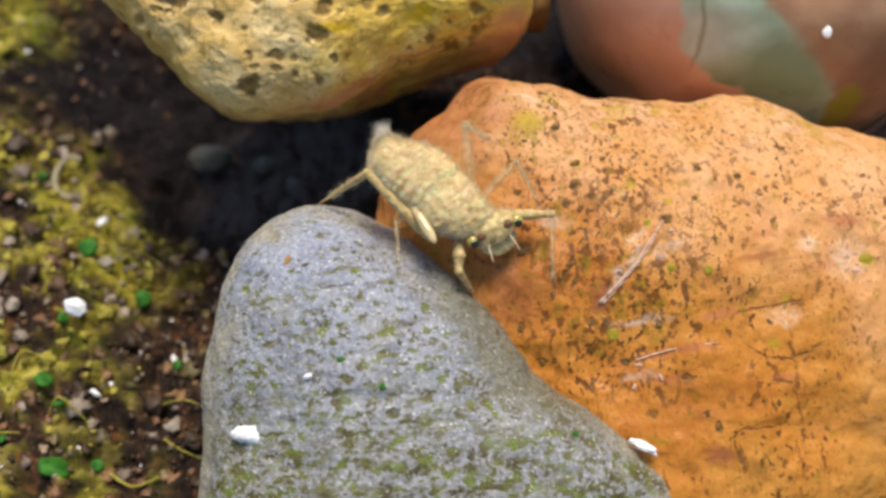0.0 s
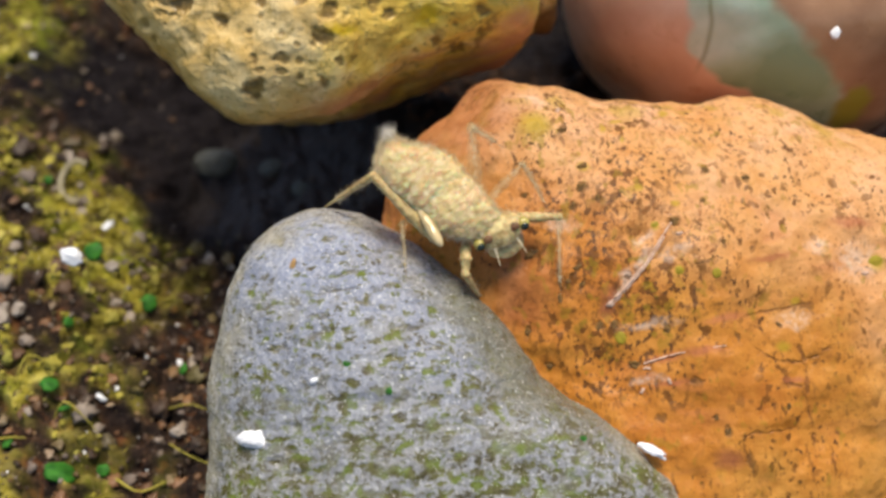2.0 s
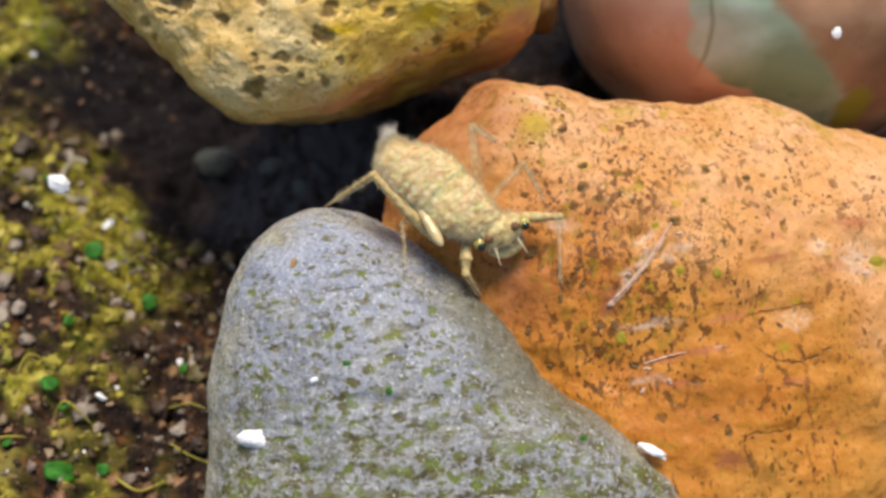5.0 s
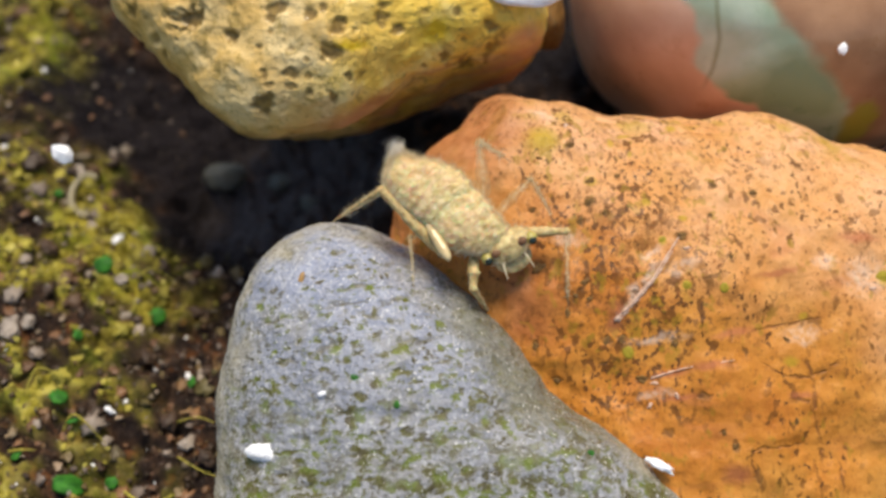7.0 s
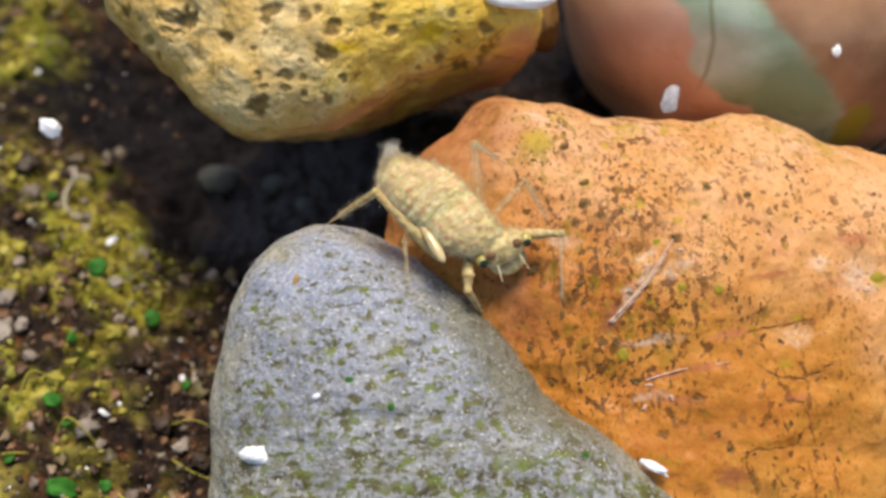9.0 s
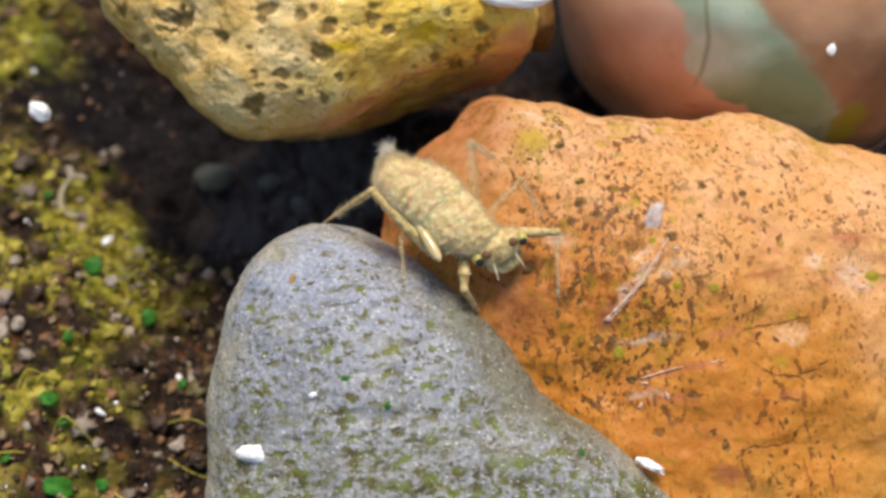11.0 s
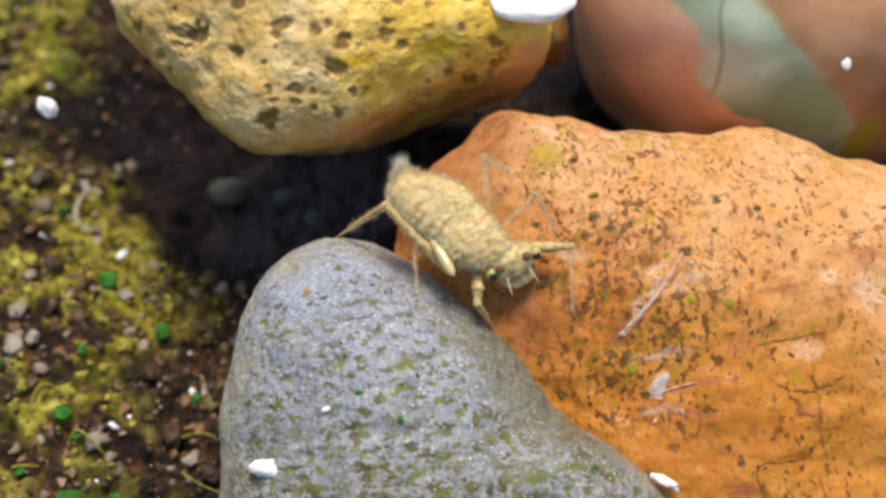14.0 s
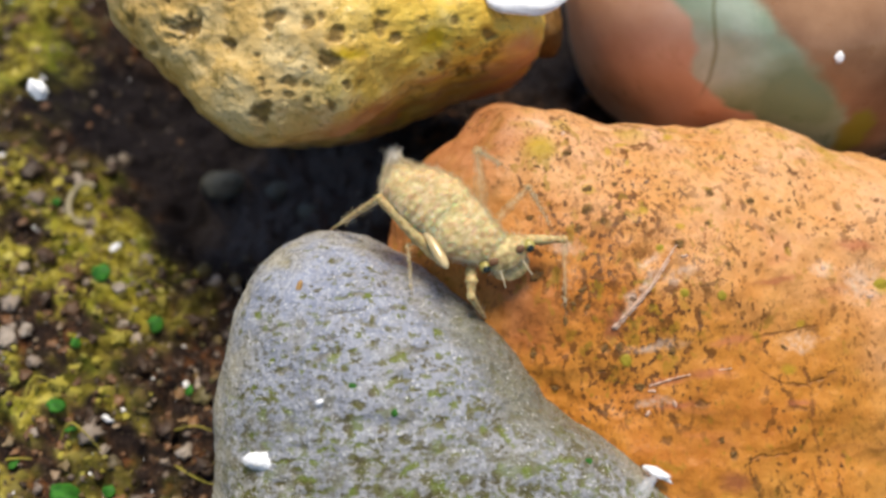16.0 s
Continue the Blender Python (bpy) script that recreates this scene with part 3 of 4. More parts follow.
def yellow_stone():
    p, f = stone_body([28.0, 28.8, 28.5, 27.6, 26.5, 25.4, 24.3, 23.3, 22.6, 22.4, 22.5, 22.7, 23.2, 23.9, 25.0, 26.8, 28.8, 31.4, 33.0, 31.8, 29.4, 26.7, 24.8, 23.2, 22.8, 21.9, 20.8, 19.5, 18.1, 17.3, 16.8, 16.4, 15.7, 15.4, 15.2, 15.6, 17.5, 19.2, 23.0, 27.7], 16, 48, (-0.05, -0.07), 0.42)
    n = normals_of(p, f)
    p = p + n * (rough(p, 0.022, 4) * 0.003)[:, None]
    rng = np.random.default_rng(3)
    sink, dark = np.zeros(len(p)), np.zeros(len(p))
    spots = YELLOW_PITS + [(rng.uniform(-27, 24), rng.uniform(-14, 14), *(abs(rng.normal(0.4, 0.2)) + 0.2,) * 2) for _ in range(110)]
    wavy = rough(p, 0.0024, 3, 0.6) * 1.1
    for x, y, a, b in spots:
        d = np.hypot((p[:, 0] * 1000 - x) / a, (p[:, 1] * 1000 - y) / b) + wavy
        hole = (1 - step_to(d, 0.55, 1.1)) * (p[:, 2] > 0)
        sink, dark = np.maximum(sink, hole * b * 0.4), np.maximum(dark, hole * min(1, 0.7 + 0.3 * b))
    p = p - n * (sink * 0.001)[:, None] + n * (rough(p, 0.003, 3, 0.6) * 0.0004)[:, None]
    edge = -14.9 + 0.43 * (p[:, 0] * 1000 - 2) + rolling(p, 0.006, 2.0) * 2.5
    flank = (1 - step_to(p[:, 1] * 1000 - edge, -1.6, 0.8)) * step_to(p[:, 0], -0.007, 0.001)
    p[:, 2] -= 0.0012 * flank * step_to(edge - p[:, 1] * 1000, 0, 6)
    return stone("yellow_stone", (-14.6, 33.4, -20.0), p, f, YELLOW, "pitted cream and yellow stone with a bare reddish lower flank", pit=dark * 0.9, flank=flank, lemon=step_to(p[:, 0] * 1000 + rough(p, 0.012, 3) * 14, -3, 12))


def red_stone():
    p, f = stone_body([30.4, 32.7, 34.8, 33.6, 33.0, 32.9, 33.6, 36.0, 35.6, 30.7, 26.0, 20.9, 19.5, 17.1, 16.0, 16.5, 17.6, 20.7, 24.9, 28.4], 32, 40, (-0.03, 0.05), 0.37)
    p[:, 2] -= np.where(p[:, 2] > 0, 0.026 * np.maximum(0, 4 - p[:, 1] * 1000) ** 2, 0) * 0.001
    n = normals_of(p, f)
    p = p + n * (rough(p, 0.03, 3) * 0.0016)[:, None]
    x, y = waver(p)
    left = np.interp(y, (-12, -10, -7.6, -5.3, 0.5, 12), (-3, -6.2, -10.8, -13.5, -17.4, -24))
    right = np.interp(y, (-14, -11, -7.3, -4.1, -1.3, 4, 12), (8.5, 6.6, 2.6, -1.3, -5.6, -9, -11))
    band = step_to(x - left, -0.8, 0.8) * (1 - step_to(x - right, -1.5, 1.5))
    seam = (1 - step_to(np.abs(p[:, 0] * 1000 + 13.7 + 0.6 * np.sin(y * 0.5)), 0.05, 0.5)) * step_to(y, -7, -4)
    return stone("red_stone", (51.7, 30.8, -46.0), p, f, RED, "smooth brown-red stone with a grey-green band and a seam", band=band, brown=step_to(x - right, -3.0, 0.5), seam=seam * 0.7, olive=soft_spot(p, RED_SPOT[0], RED_SPOT[1], 2.9))


def bed_height(x, y):
    """The bed of the stream in metres over the plan."""
    p = np.stack([x, y, 0 * x], 1)
    near = np.exp(-((x + 0.03) ** 2 + (y - 0.03) ** 2) / 0.15 ** 2)
    h = rough(p, 0.02, 3) * 0.006 + np.abs(rough(p, 0.006, 3, 0.55, 9.0)) * 0.004
    h += rough(p, 0.0035, 3, 0.6, 2.0) * 0.0024
    h -= 0.012 * np.exp(-(((x + 0.035) / 0.026) ** 2 + ((y - 0.052) / 0.024) ** 2))
    h -= 0.010 * np.exp(-(((x + 0.058) / 0.016) ** 2 + ((y - 0.075) / 0.016) ** 2))
    h += 0.006 * step_to(-x, 0.045, 0.085)
    return h * near + rolling(p, 1.7) * 0.05 * (1 - near)


def weed_cover(x, y):
    p = np.stack([x, y, 0 * x], 1)
    here = step_to(-x - 0.011 * np.exp(-((y - 0.006) / 0.007) ** 2), 0.034, 0.047) * (1 - step_to(y - 0.020 * step_to(-x, 0.044, 0.06), 0.024, 0.036)) + step_to(-x, 0.066, 0.078) * step_to(y, 0.05, 0.07)
    here = here * (1 - step_to(np.hypot(x, y), 0.13, 0.35))
    here = here * (1 - 0.7 * np.exp(-((x + 0.050) / 0.014) ** 2 - ((y + 0.011) / 0.006) ** 2))
    gaps = 0.12 + 0.88 * step_to(rough(p, 0.0055, 4, 0.65, 6.0), -0.27, 0.10)
    return np.clip(here, 0, 1) * step_to(rough(p, 0.011, 3, 0.6, 4.0), -0.34, -0.08) * gaps


def stretch(low, high, pitch):
    fine = np.arange(low, high, pitch)
    far = np.geomspace(pitch, 60, 34)
    return np.concatenate([low - far[::-1], fine, fine[-1] + far])


def stream_bed():
    xs, ys = stretch(-0.1, 0.03, 0.0005), stretch(-0.04, 0.13, 0.0005)
    x, y = (a.ravel() for a in np.meshgrid(xs, ys))
    z = bed_height(x, y)
    ids = np.arange(len(x)).reshape(len(ys), len(xs))
    faces = np.stack([ids[:-1, :-1], ids[:-1, 1:], ids[1:, 1:], ids[1:, :-1]], -1).reshape(-1, 4)
    cover = weed_cover(x, y)
    z = z + cover * 0.0015
    p = np.stack([x, y, 0 * x], 1)
    # one mask lifts the shaded hollow, the other marks ground left undarkened
    ob = new("ground", mesh_of("ground", np.stack([x, y, z], 1), faces, BED, algae=cover, hollow=1 - step_to(np.hypot((x + 0.024) / 0.020, (y - 0.047) / 0.018), 0.7, 1.2), unshaded=step_to(np.hypot((x - 0.02) / 0.03, (y - 0.10) / 0.035), 0.8, 1.2) * step_to(np.hypot((x + 0.036) / 0.026, (y - 0.060) / 0.034) + rough(p, 0.01, 3) * 0.6, 0.7, 1.2) * step_to(np.hypot((x + 0.060) / 0.022, (y - 0.069) / 0.015) + rough(p, 0.01, 3) * 0.5, 0.7, 1.2)))
    return tagged(ob, "dark muddy stream bed with yellow-green algae patches", "ground", kind="structure")


stream_bed()
grey, orange, yellow, red = grey_stone(), orange_stone(), yellow_stone(), red_stone()

# ---- what lies on the bed ----
LUMP, PEBBLE = ball(2), ball(8)


def part(name, data, parent, label="", kind=""):
    ob = new(name, data)
    ob.parent = parent
    return tagged(ob, label, kind=kind)


def on_bed(x, y, lift=0.0):
    """A place on the bed, from millimetres in plan."""
    a, b = np.array([x / 1000]), np.array([y / 1000])
    return Vector((x / 1000, y / 1000, float(bed_height(a, b)[0] + weed_cover(a, b)[0] * 0.0015) + lift / 1000))


def scatter(name, count, shape, material, chance, sizes, flat, label, seed, rag=0.2):
    """Many small lumps in one mesh, spread over the bed."""
    rng = np.random.default_rng(seed)
    x, y = rng.uniform(-0.098, -0.012, count), rng.uniform(-0.032, 0.105, count)
    keep = rng.random(count) < chance(x, y)
    x, y = x[keep], y[keep]
    z = bed_height(x, y) + weed_cover(x, y) * 0.0015
    points, faces = [], []
    for k in range(len(x)):
        size = 0.001 * (sizes[0] + (sizes[1] - sizes[0]) * rng.random() ** 2.5)
        turn = np.linalg.qr(rng.normal(size=(3, 3)))[0]
        turn *= np.sign(np.linalg.det(turn))
        lump = shape[0] * (1 + rng.normal(size=(len(shape[0]), 1)) * rag) * (1, rng.uniform(0.6, 1), rng.uniform(0.45, 0.9))
        lump = (lump @ turn.T) * (1, 1, flat) * size + (x[k], y[k], z[k] + size * 0.25)
        faces.append(shape[1] + len(shape[0]) * k)
        points.append(lump)
    ob = new(name, mesh_of(name, np.concatenate(points), np.concatenate(faces), material))
    return tagged(ob, label, kind="stuff")


def lump_mesh(name, material, seed, radii, uneven=0.25):
    p, f = PEBBLE
    p = p * (1 + rough(p, 1.1, 3, 0.5, seed * 3.1) * uneven)[:, None] * radii
    return mesh_of(name, p * 0.001, f, material)


def bed_litter():
    open_ground = lambda x, y: 0.02 + 0.98 * step_to(np.hypot((x + 0.036) / 0.026, (y - 0.060) / 0.034), 0.65, 1.2) * (0.15 + 0.85 * step_to(np.hypot((x + 0.060) / 0.022, (y - 0.069) / 0.015), 0.6, 1.2))
    scatter("sand", 4200, LUMP, GRAIN, open_ground, (0.15, 0.75), 0.8, "dark brown and grey sand grains on the mud", 4)
    scatter("gravel", 600, ball(4), GRAIN, open_ground, (0.5, 1.9), 0.6, "small brown gravel and crumbs on the mud", 6, 0.28)
    scatter("algae_clumps", 20000, LUMP, WEED, lambda x, y: weed_cover(x, y) ** 1.5, (0.1, 0.6), 0.7, "soft yellow-green algae clumps on the bed", 5, 0.38)
    scatter("algae_cushions", 700, ball(5), WEED, lambda x, y: weed_cover(x, y), (0.5, 1.5), 0.45, "yellow-green algae cushions on the bed", 9, 0.3)
    scatter("leaf_litter", 2300, ball(4), LITTER, lambda x, y: 0.6 * open_ground(x, y) * (1 - 0.6 * weed_cover(x, y)), (0.2, 1.25), 0.26, "brown and tan crumbs of rotten leaves on the mud", 21, 0.34)
    # white specks, denser at the left, where they also stand for wet glints
    scatter("bright_specks", 900, LUMP, WHITE, lambda x, y: open_ground(x, y) ** 2 * (0.1 + 0.4 * step_to(-x, 0.03, 0.05)), (0.07, 0.36), 0.8, "tiny bright mineral specks and solid white glints on dark mud", 14)
    # pale pebbles: plan place, half sizes
    pale = [(-75.8, 49.6, 2.4, 0.7, 0.7, WHITE), (-53.3, 29.8, 1.2, 0.8, 0.7, WHITE), (-38.1, 4.6, 0.85, 0.6, 0.6, WHITE), (-47.8, -2.5, 1.0, 0.6, 0.6, WHITE),
            (-48.2, -6.4, 0.9, 1.1, 0.8, PALE), (-36.2, -7.0, 1.4, 1.3, 1.0, PALE), (-64.8, 9.9, 2.4, 1.6, 1.4, PALE), (-62.6, 11.4, 1.2, 1.3, 0.9, PALE), (-74.2, 69.5, 0.7, 0.5, 0.5, WHITE),
            (-49.3, 15.1, 1.0, 0.9, 0.7, PALE), (-37.4, 27.4, 1.1, 0.9, 0.8, PALE), (-49.0, 30.6, 1.3, 1.1, 0.9, PALE), (-66.3, 24.2, 1.2, 1.0, 0.8, PALE),
            (-46.2, -0.9, 0.6, 0.5, 0.5, WHITE), (-63.9, 47.4, 2.4, 1.2, 1.0, PALE), (-50.5, 20.5, 1.1, 1.2, 0.8, PALE), (-41, 33, 0.8, 0.6, 0.5, PALE), (-44, 24, 0.6, 0.6, 0.5, PALE),
            (-57, -6, 0.7, 0.6, 0.5, PALE), (-43, 8, 0.6, 0.5, 0.5, PALE), (-40, 13, 0.5, 0.4, 0.4, WHITE), (-52, 34, 0.9, 0.6, 0.5, PALE), (-60, 55, 0.9, 0.7, 0.6, PALE)]
    for k, (x, y, a, b, c, material) in enumerate(pale):
        ob = new("pebble", lump_mesh("pebble", material, k, (a * 0.85, b * 0.85, c * 0.7), 0.9))
        ob.matrix_world = Matrix.Translation(on_bed(x, y, c * 0.4)) @ pose(0, 0, 0, 12, -8, 47 * k)
        tagged(ob, "bright white mineral grain on dark mud" if material is WHITE else "pale grey-pink pebble among algae and mud", "pebble", "pale pebbles on the bed")
    for k, (x, y, r) in enumerate([(-40.5, 54.0, 3.8), (-30.7, 54.9, 2.6), (-24, 47, 2.0)]):
        ob = new("pebble", lump_mesh("pebble", SLATE, k + 40, (r, r * 0.8, r * 0.6), 0.3))
        ob.matrix_world = Matrix.Translation(on_bed(x, y, r * 0.5)) @ pose(0, 0, 0, 0, 0, 70 * k)
        tagged(ob, "dark grey pebble in the deep hollow", "pebble", "dark pebbles in the hollow")
    # round green discs
    n, f = ball(7)
    disc = mesh_of("green_disc", n * (1, 1, 0.42) * (1 + rough(n, 0.9, 3)[:, None] * 0.3) * 0.001, f, LEAF)
    for k, (x, y, r) in enumerate([(-53.0, 21.9, 1.5), (-44.5, 15.4, 1.35), (-54.0, 8.5, 0.8), (-54.6, -2.1, 1.35), (-51.4, -14.2, 2.1), (-51.9, -5.6, 0.9), (-59.3, -10.1, 0.8), (-37.2, 3.0, 0.8), (-66, 6, 1.0), (-46, -13, 0.9), (-65, 40, 0.7)]):
        ob = new("green_disc", disc)
        ob.matrix_world = Matrix.Translation(on_bed(x, y, 0.9)) @ pose(0, 0, 0, 28 + 9 * (k % 3), -12 + 8 * (k % 4), 40 * k) @ Matrix.Scale(r, 4)
        tagged(ob, "small round bright green algae disc on the bed", "algae disc", "green discs on the bed")


def rod(name, way, radii, material, sides=10):
    """A round rod along a way of points, in metres, with its own radius at each."""
    way = np.array(way)
    ahead = np.gradient(way, axis=0)
    ahead /= np.linalg.norm(ahead, axis=1)[:, None]
    side = np.cross(ahead, (0.31, 0.22, 0.92))
    side /= np.linalg.norm(side, axis=1)[:, None]
    up = np.cross(side, ahead)
    a = np.linspace(0, 2 * math.pi, sides, endpoint=False)
    ring = way[:, None] + np.array(radii)[:, None, None] * (np.cos(a)[None, :, None] * side[:, None] + np.sin(a)[None, :, None] * up[:, None])
    points, faces = ring.reshape(-1, 3), []
    for i in range(len(way) - 1):
        for j in range(sides):
            k = (j + 1) % sides
            faces.append([i * sides + j, i * sides + k, (i + 1) * sides + k, (i + 1) * sides + j])
    faces += [list(range(sides))[::-1], [(len(way) - 1) * sides + j for j in range(sides)]]
    return mesh_of(name, points, faces, material)


def curved(points, count=14):
    """A smooth way through a few points."""
    p = np.array(points, float)
    s = np.linspace(0, len(p) - 1.0001, count)
    k = np.floor(s).astype(int)
    f = (s - k)[:, None]
    a, b, c, d = p[np.maximum(k - 1, 0)], p[k], p[k + 1], p[np.minimum(k + 2, len(p) - 1)]
    return 0.5 * (2 * b + (c - a) * f + (2 * a - 5 * b + 4 * c - d) * f ** 2 + (3 * b - a - 3 * c + d) * f ** 3)


def worm_tube():
    place = on_bed(-60.6, 40.2, 2.3)
    arc = [(2.6 * math.cos(a), 3.6 * math.sin(a), 0.4 * math.sin(2 * a)) for a in np.linspace(radians(50), radians(285), 16)]
    ob = new("worm_tube", rod("worm_tube", np.array(arc) * 0.001, 0.001 * np.linspace(0.45, 0.7, 16), TUBE))
    ob.matrix_world = Matrix.Translation(place) @ pose(0, 0, 0, 25)
    tagged(ob, "pale curled worm tube lying on the mud", "worm tube")


def filaments():
    for k, line in enumerate([((-37.5, -8.9), (-33.8, -11.5), (-30.8, -12.8)), ((-53.5, -6.4), (-51.3, -5.4), (-47.5, -7.8)), ((-60.6, -9.2), (-58.7, -9.6), (-57.0, -9.2)), ((-48.5, 21.0), (-46.1, 23.0), (-42.5, 21.9)), ((-59.4, -1.7), (-57.7, 1.2), (-54.4, 0.8)), ((-44.2, -14.1), (-40.8, -15.8), (-37.3, -14.6)), ((-38.3, -3.7), (-35.2, -3.7), (-32.5, -4.6))]):
        way = curved([on_bed(x, y, 1.2 + 0.9 * (n == 1)) for n, (x, y) in enumerate(line)], 14)
        ob = new("algae_filament", rod("algae_filament", way, 0.001 * np.linspace(0.15, 0.06, 14) * (1 + 0.3 * (k % 3)), WEED, 6))
        tagged(ob, "thin yellow-green algae filament lying on the bed", "algae filament", "filaments on the bed")


def chip(name, place, radii, material, label, seed, turn=(0, 0, 0), group="", uneven=0.5):
    ob = new(name, lump_mesh(name, material, seed, radii, uneven))
    ob.matrix_world = Matrix.Translation(slanted(*place)) @ pose(0, 0, 0, SLANT) @ pose(0, 0, 0, *turn)
    return tagged(ob, label, "chip", group)


def stone_litter():
    chip("white_chip", on_stone("grey_stone", -21.1, -23.4, 0.4), (1.6, 1.15, 0.6), WHITE, "white mineral chip lying on the grey pebble", 9, (0, -8, 15), "", 0.7)
    chip("white_chip", (25.4, -25.4, 4.4), (1.7, 0.5, 0.45), WHITE, "long white chip caught where the stones meet", 8, (0, 0, -28), "", 0.95)
    chip("white_grain", on_stone("grey_stone", -13.7, -16.4, 0.1), (0.5, 0.35, 0.3), WHITE, "tiny white mineral grain on the grey pebble", 17, (0, 0, 30))
    chip("orange_fleck", on_stone("grey_stone", -16.7, -3.4, 0.1), (0.32, 0.8, 0.25), TAN, "small orange flake on the grey pebble", 5, (0, 0, -12))
    for k, (u, v) in enumerate([(-10.0, -14.6), (16.9, -23.5), (-5.2, -17.5)]):
        chip("green_grain", on_stone("grey_stone", u, v, 0.05), (0.45, 0.4, 0.15), LEAF, "tiny green algae grain on the grey pebble", k + 60, (0, 0, 50 * k), "green grains on the grey pebble")
    # solid white chip added in place of glare off the water surface
    chip("quartz_pebble", on_stone("yellow_stone", 11.0, 35.0, 2.6), (6.2, 4.6, 1.5), WHITE, "bright white chip on the yellow stone, in place of water glare", 6, (-34, 0, -4), "", 0.3)
    chip("brown_pebble", (15.4, 35.0, -36.0), (3.6, 4.0, 8), DARK, "dull dark brown pebble wedged behind the yellow stone", 12)
    chip("white_grain", on_stone("red_stone", 54.5, 27.3, 0.2), (0.6, 0.9, 0.4), WHITE, "tiny white grain on the red stone", 2)
    grains = [(28.7, 1.6, 0.95), (17.9, 5.7, 0.95), (16.7, 3.4, 0.68), (19.7, 4.3, 0.61), (18.1, 8.3, 0.82), (21.6, 9.0, 0.54), (11.7, -2.3, 1.22), (11.0, 4.8, 0.54), (33.4, 7.8, 0.68), (38.4, 6.9, 0.61), (32.5, 4.1, 0.48), (19.8, -11.0, 0.75), (21.5, -10.8, 0.75), (27.7, -11.3, 0.68), (24.0, -15.6, 1.09), (13.9, -15.9, 0.61), (34.6, -23.5, 0.75), (33.3, -21.8, 0.48), (41.2, -10.9, 0.48), (16.0, -5.6, 0.61), (17.0, -4.0, 0.61), (17.6, -6.0, 0.54), (15.0, -7.7, 0.61), (11.3, -11.8, 0.68), (11.9, 11.2, 0.41), (15.7, 12.9, 0.75), (34.5, -1.0, 0.54), (42.1, -20.6, 0.48)]
    for k, (u, v, r) in enumerate(grains):
        chip("debris_grain", on_stone("orange_stone", u, v, 0.02), (r * 0.62, r * 0.42, r * 0.16), DARK, "dark grain of debris stuck on the orange stone", k + 20, (0, 0, 37 * k), "debris grains on the orange stone", 1.6)
    for k, (u, v) in enumerate([(25.3, -16.0), (24.8, -18.7), (27.9, -17.5), (29.3, 0.1), (26.9, -1.0), (46.6, -1.4), (52.6, -4.8), (15.4, 15.5)]):
        chip("pale_grain", on_stone("orange_stone", u, v, 0.08), (0.4, 0.2, 0.12), STRAW, "tiny pale grain stuck on the orange stone", k + 5, (0, 0, 61 * k), "pale grains on the orange stone", 0.9)
    for u, v, r in [(33.5, -4.6, 0.61), (54.2, -3.5, 0.95), (22.2, -12.4, 0.75), (29.1, -4.3, 0.54), (26.5, 1.0, 0.54)]:
        chip("olive_spot", on_stone("orange_stone", u, v), (r, r * 0.85, 0.14), OLIVE, "round olive algae spot grown on the stone", int(u), (0, 0, 30 * int(u)), "olive algae spots on stones", 0.12)
    # pale strands of debris across the orange stone
    for line, thick in ((((20.6, -8.6), (22.8, -6.2), (25.0, -3.6), (27.0, -0.6), (28.4, 1.4)), 0.17), (((21.0, -8.7), (23.3, -6.0), (25.5, -3.3), (27.5, -0.3)), 0.12), (((21.4, -7.6), (23.3, -5.4), (26.1, -1.9)), 0.09), (((24.9, -15.5), (29.0, -14.2), (34.5, -13.2)), 0.1)):
        way = curved([on_stone("orange_stone", u, v, 0.12) for u, v in line], 20)
        way = np.array([slanted(*q) for q in way])
        ob = new("debris_strand", rod("debris_strand", way, 0.001 * thick * (1.1 + 0.45 * np.sin(np.arange(20) * 2.4)) * np.linspace(1.1, 0.5, 20), STRAW, 6))
        tagged(ob, "thin pale strand of plant debris on the orange stone", "plant debris", "strands on the orange stone")


DARK = plain_material("dark_debris", (0.08, 0.042, 0.012), (0.25, 0.13, 0.03), 0.4, (0.4, 0.7), 0.15)
STRAW = plain_material("pale_straw", (0.46, 0.27, 0.17), (0.72, 0.52, 0.40), 0.5)
SLATE = plain_material("dark_slate", (0.075, 0.07, 0.05), (0.14, 0.13, 0.095), 2.5)
TAN = plain_material("tan_flake", (0.30, 0.17, 0.06), (0.48, 0.29, 0.10), 1.2)
OLIVE = plain_material("olive_algae", (0.24, 0.18, 0.01), (0.36, 0.28, 0.02), 0.8, (0.5, 0.7))

# ---- the nymph: built in millimetres, head towards +x, its back up ----
def skin_material():
    m = Mix("nymph_skin", 0.6)
    base = m.steps(m.grain(1.1, 5, 0.68), (0.3, (0.47, 0.34, 0.15)), (0.46, (0.63, 0.48, 0.24)), (0.66, (0.80, 0.66, 0.40)))
    base = m.blend(m.steps(m.grain(3.0, 3), (0.4, 0.0), (0.7, 0.45)), base, (0.66, 0.50, 0.20))
    silt = m.steps(m.grain(0.35, 3, 0.6), (0.58, 0.0), (0.68, 0.35))
    base = m.blend(silt, base, (0.86, 0.76, 0.56))
    m.relief(m.grain(0.5, 4, 0.65), 0.14, 0.9)
    return m.done(base, subsurface_weight=0.7, subsurface_scale=0.0025)


SKIN = skin_material()
SHELL = plain_material("nymph_leg", (0.30, 0.20, 0.07), (0.68, 0.53, 0.25), 0.7, (0.35, 0.6), 0.1, subsurface_weight=0.25, subsurface_scale=0.0005)
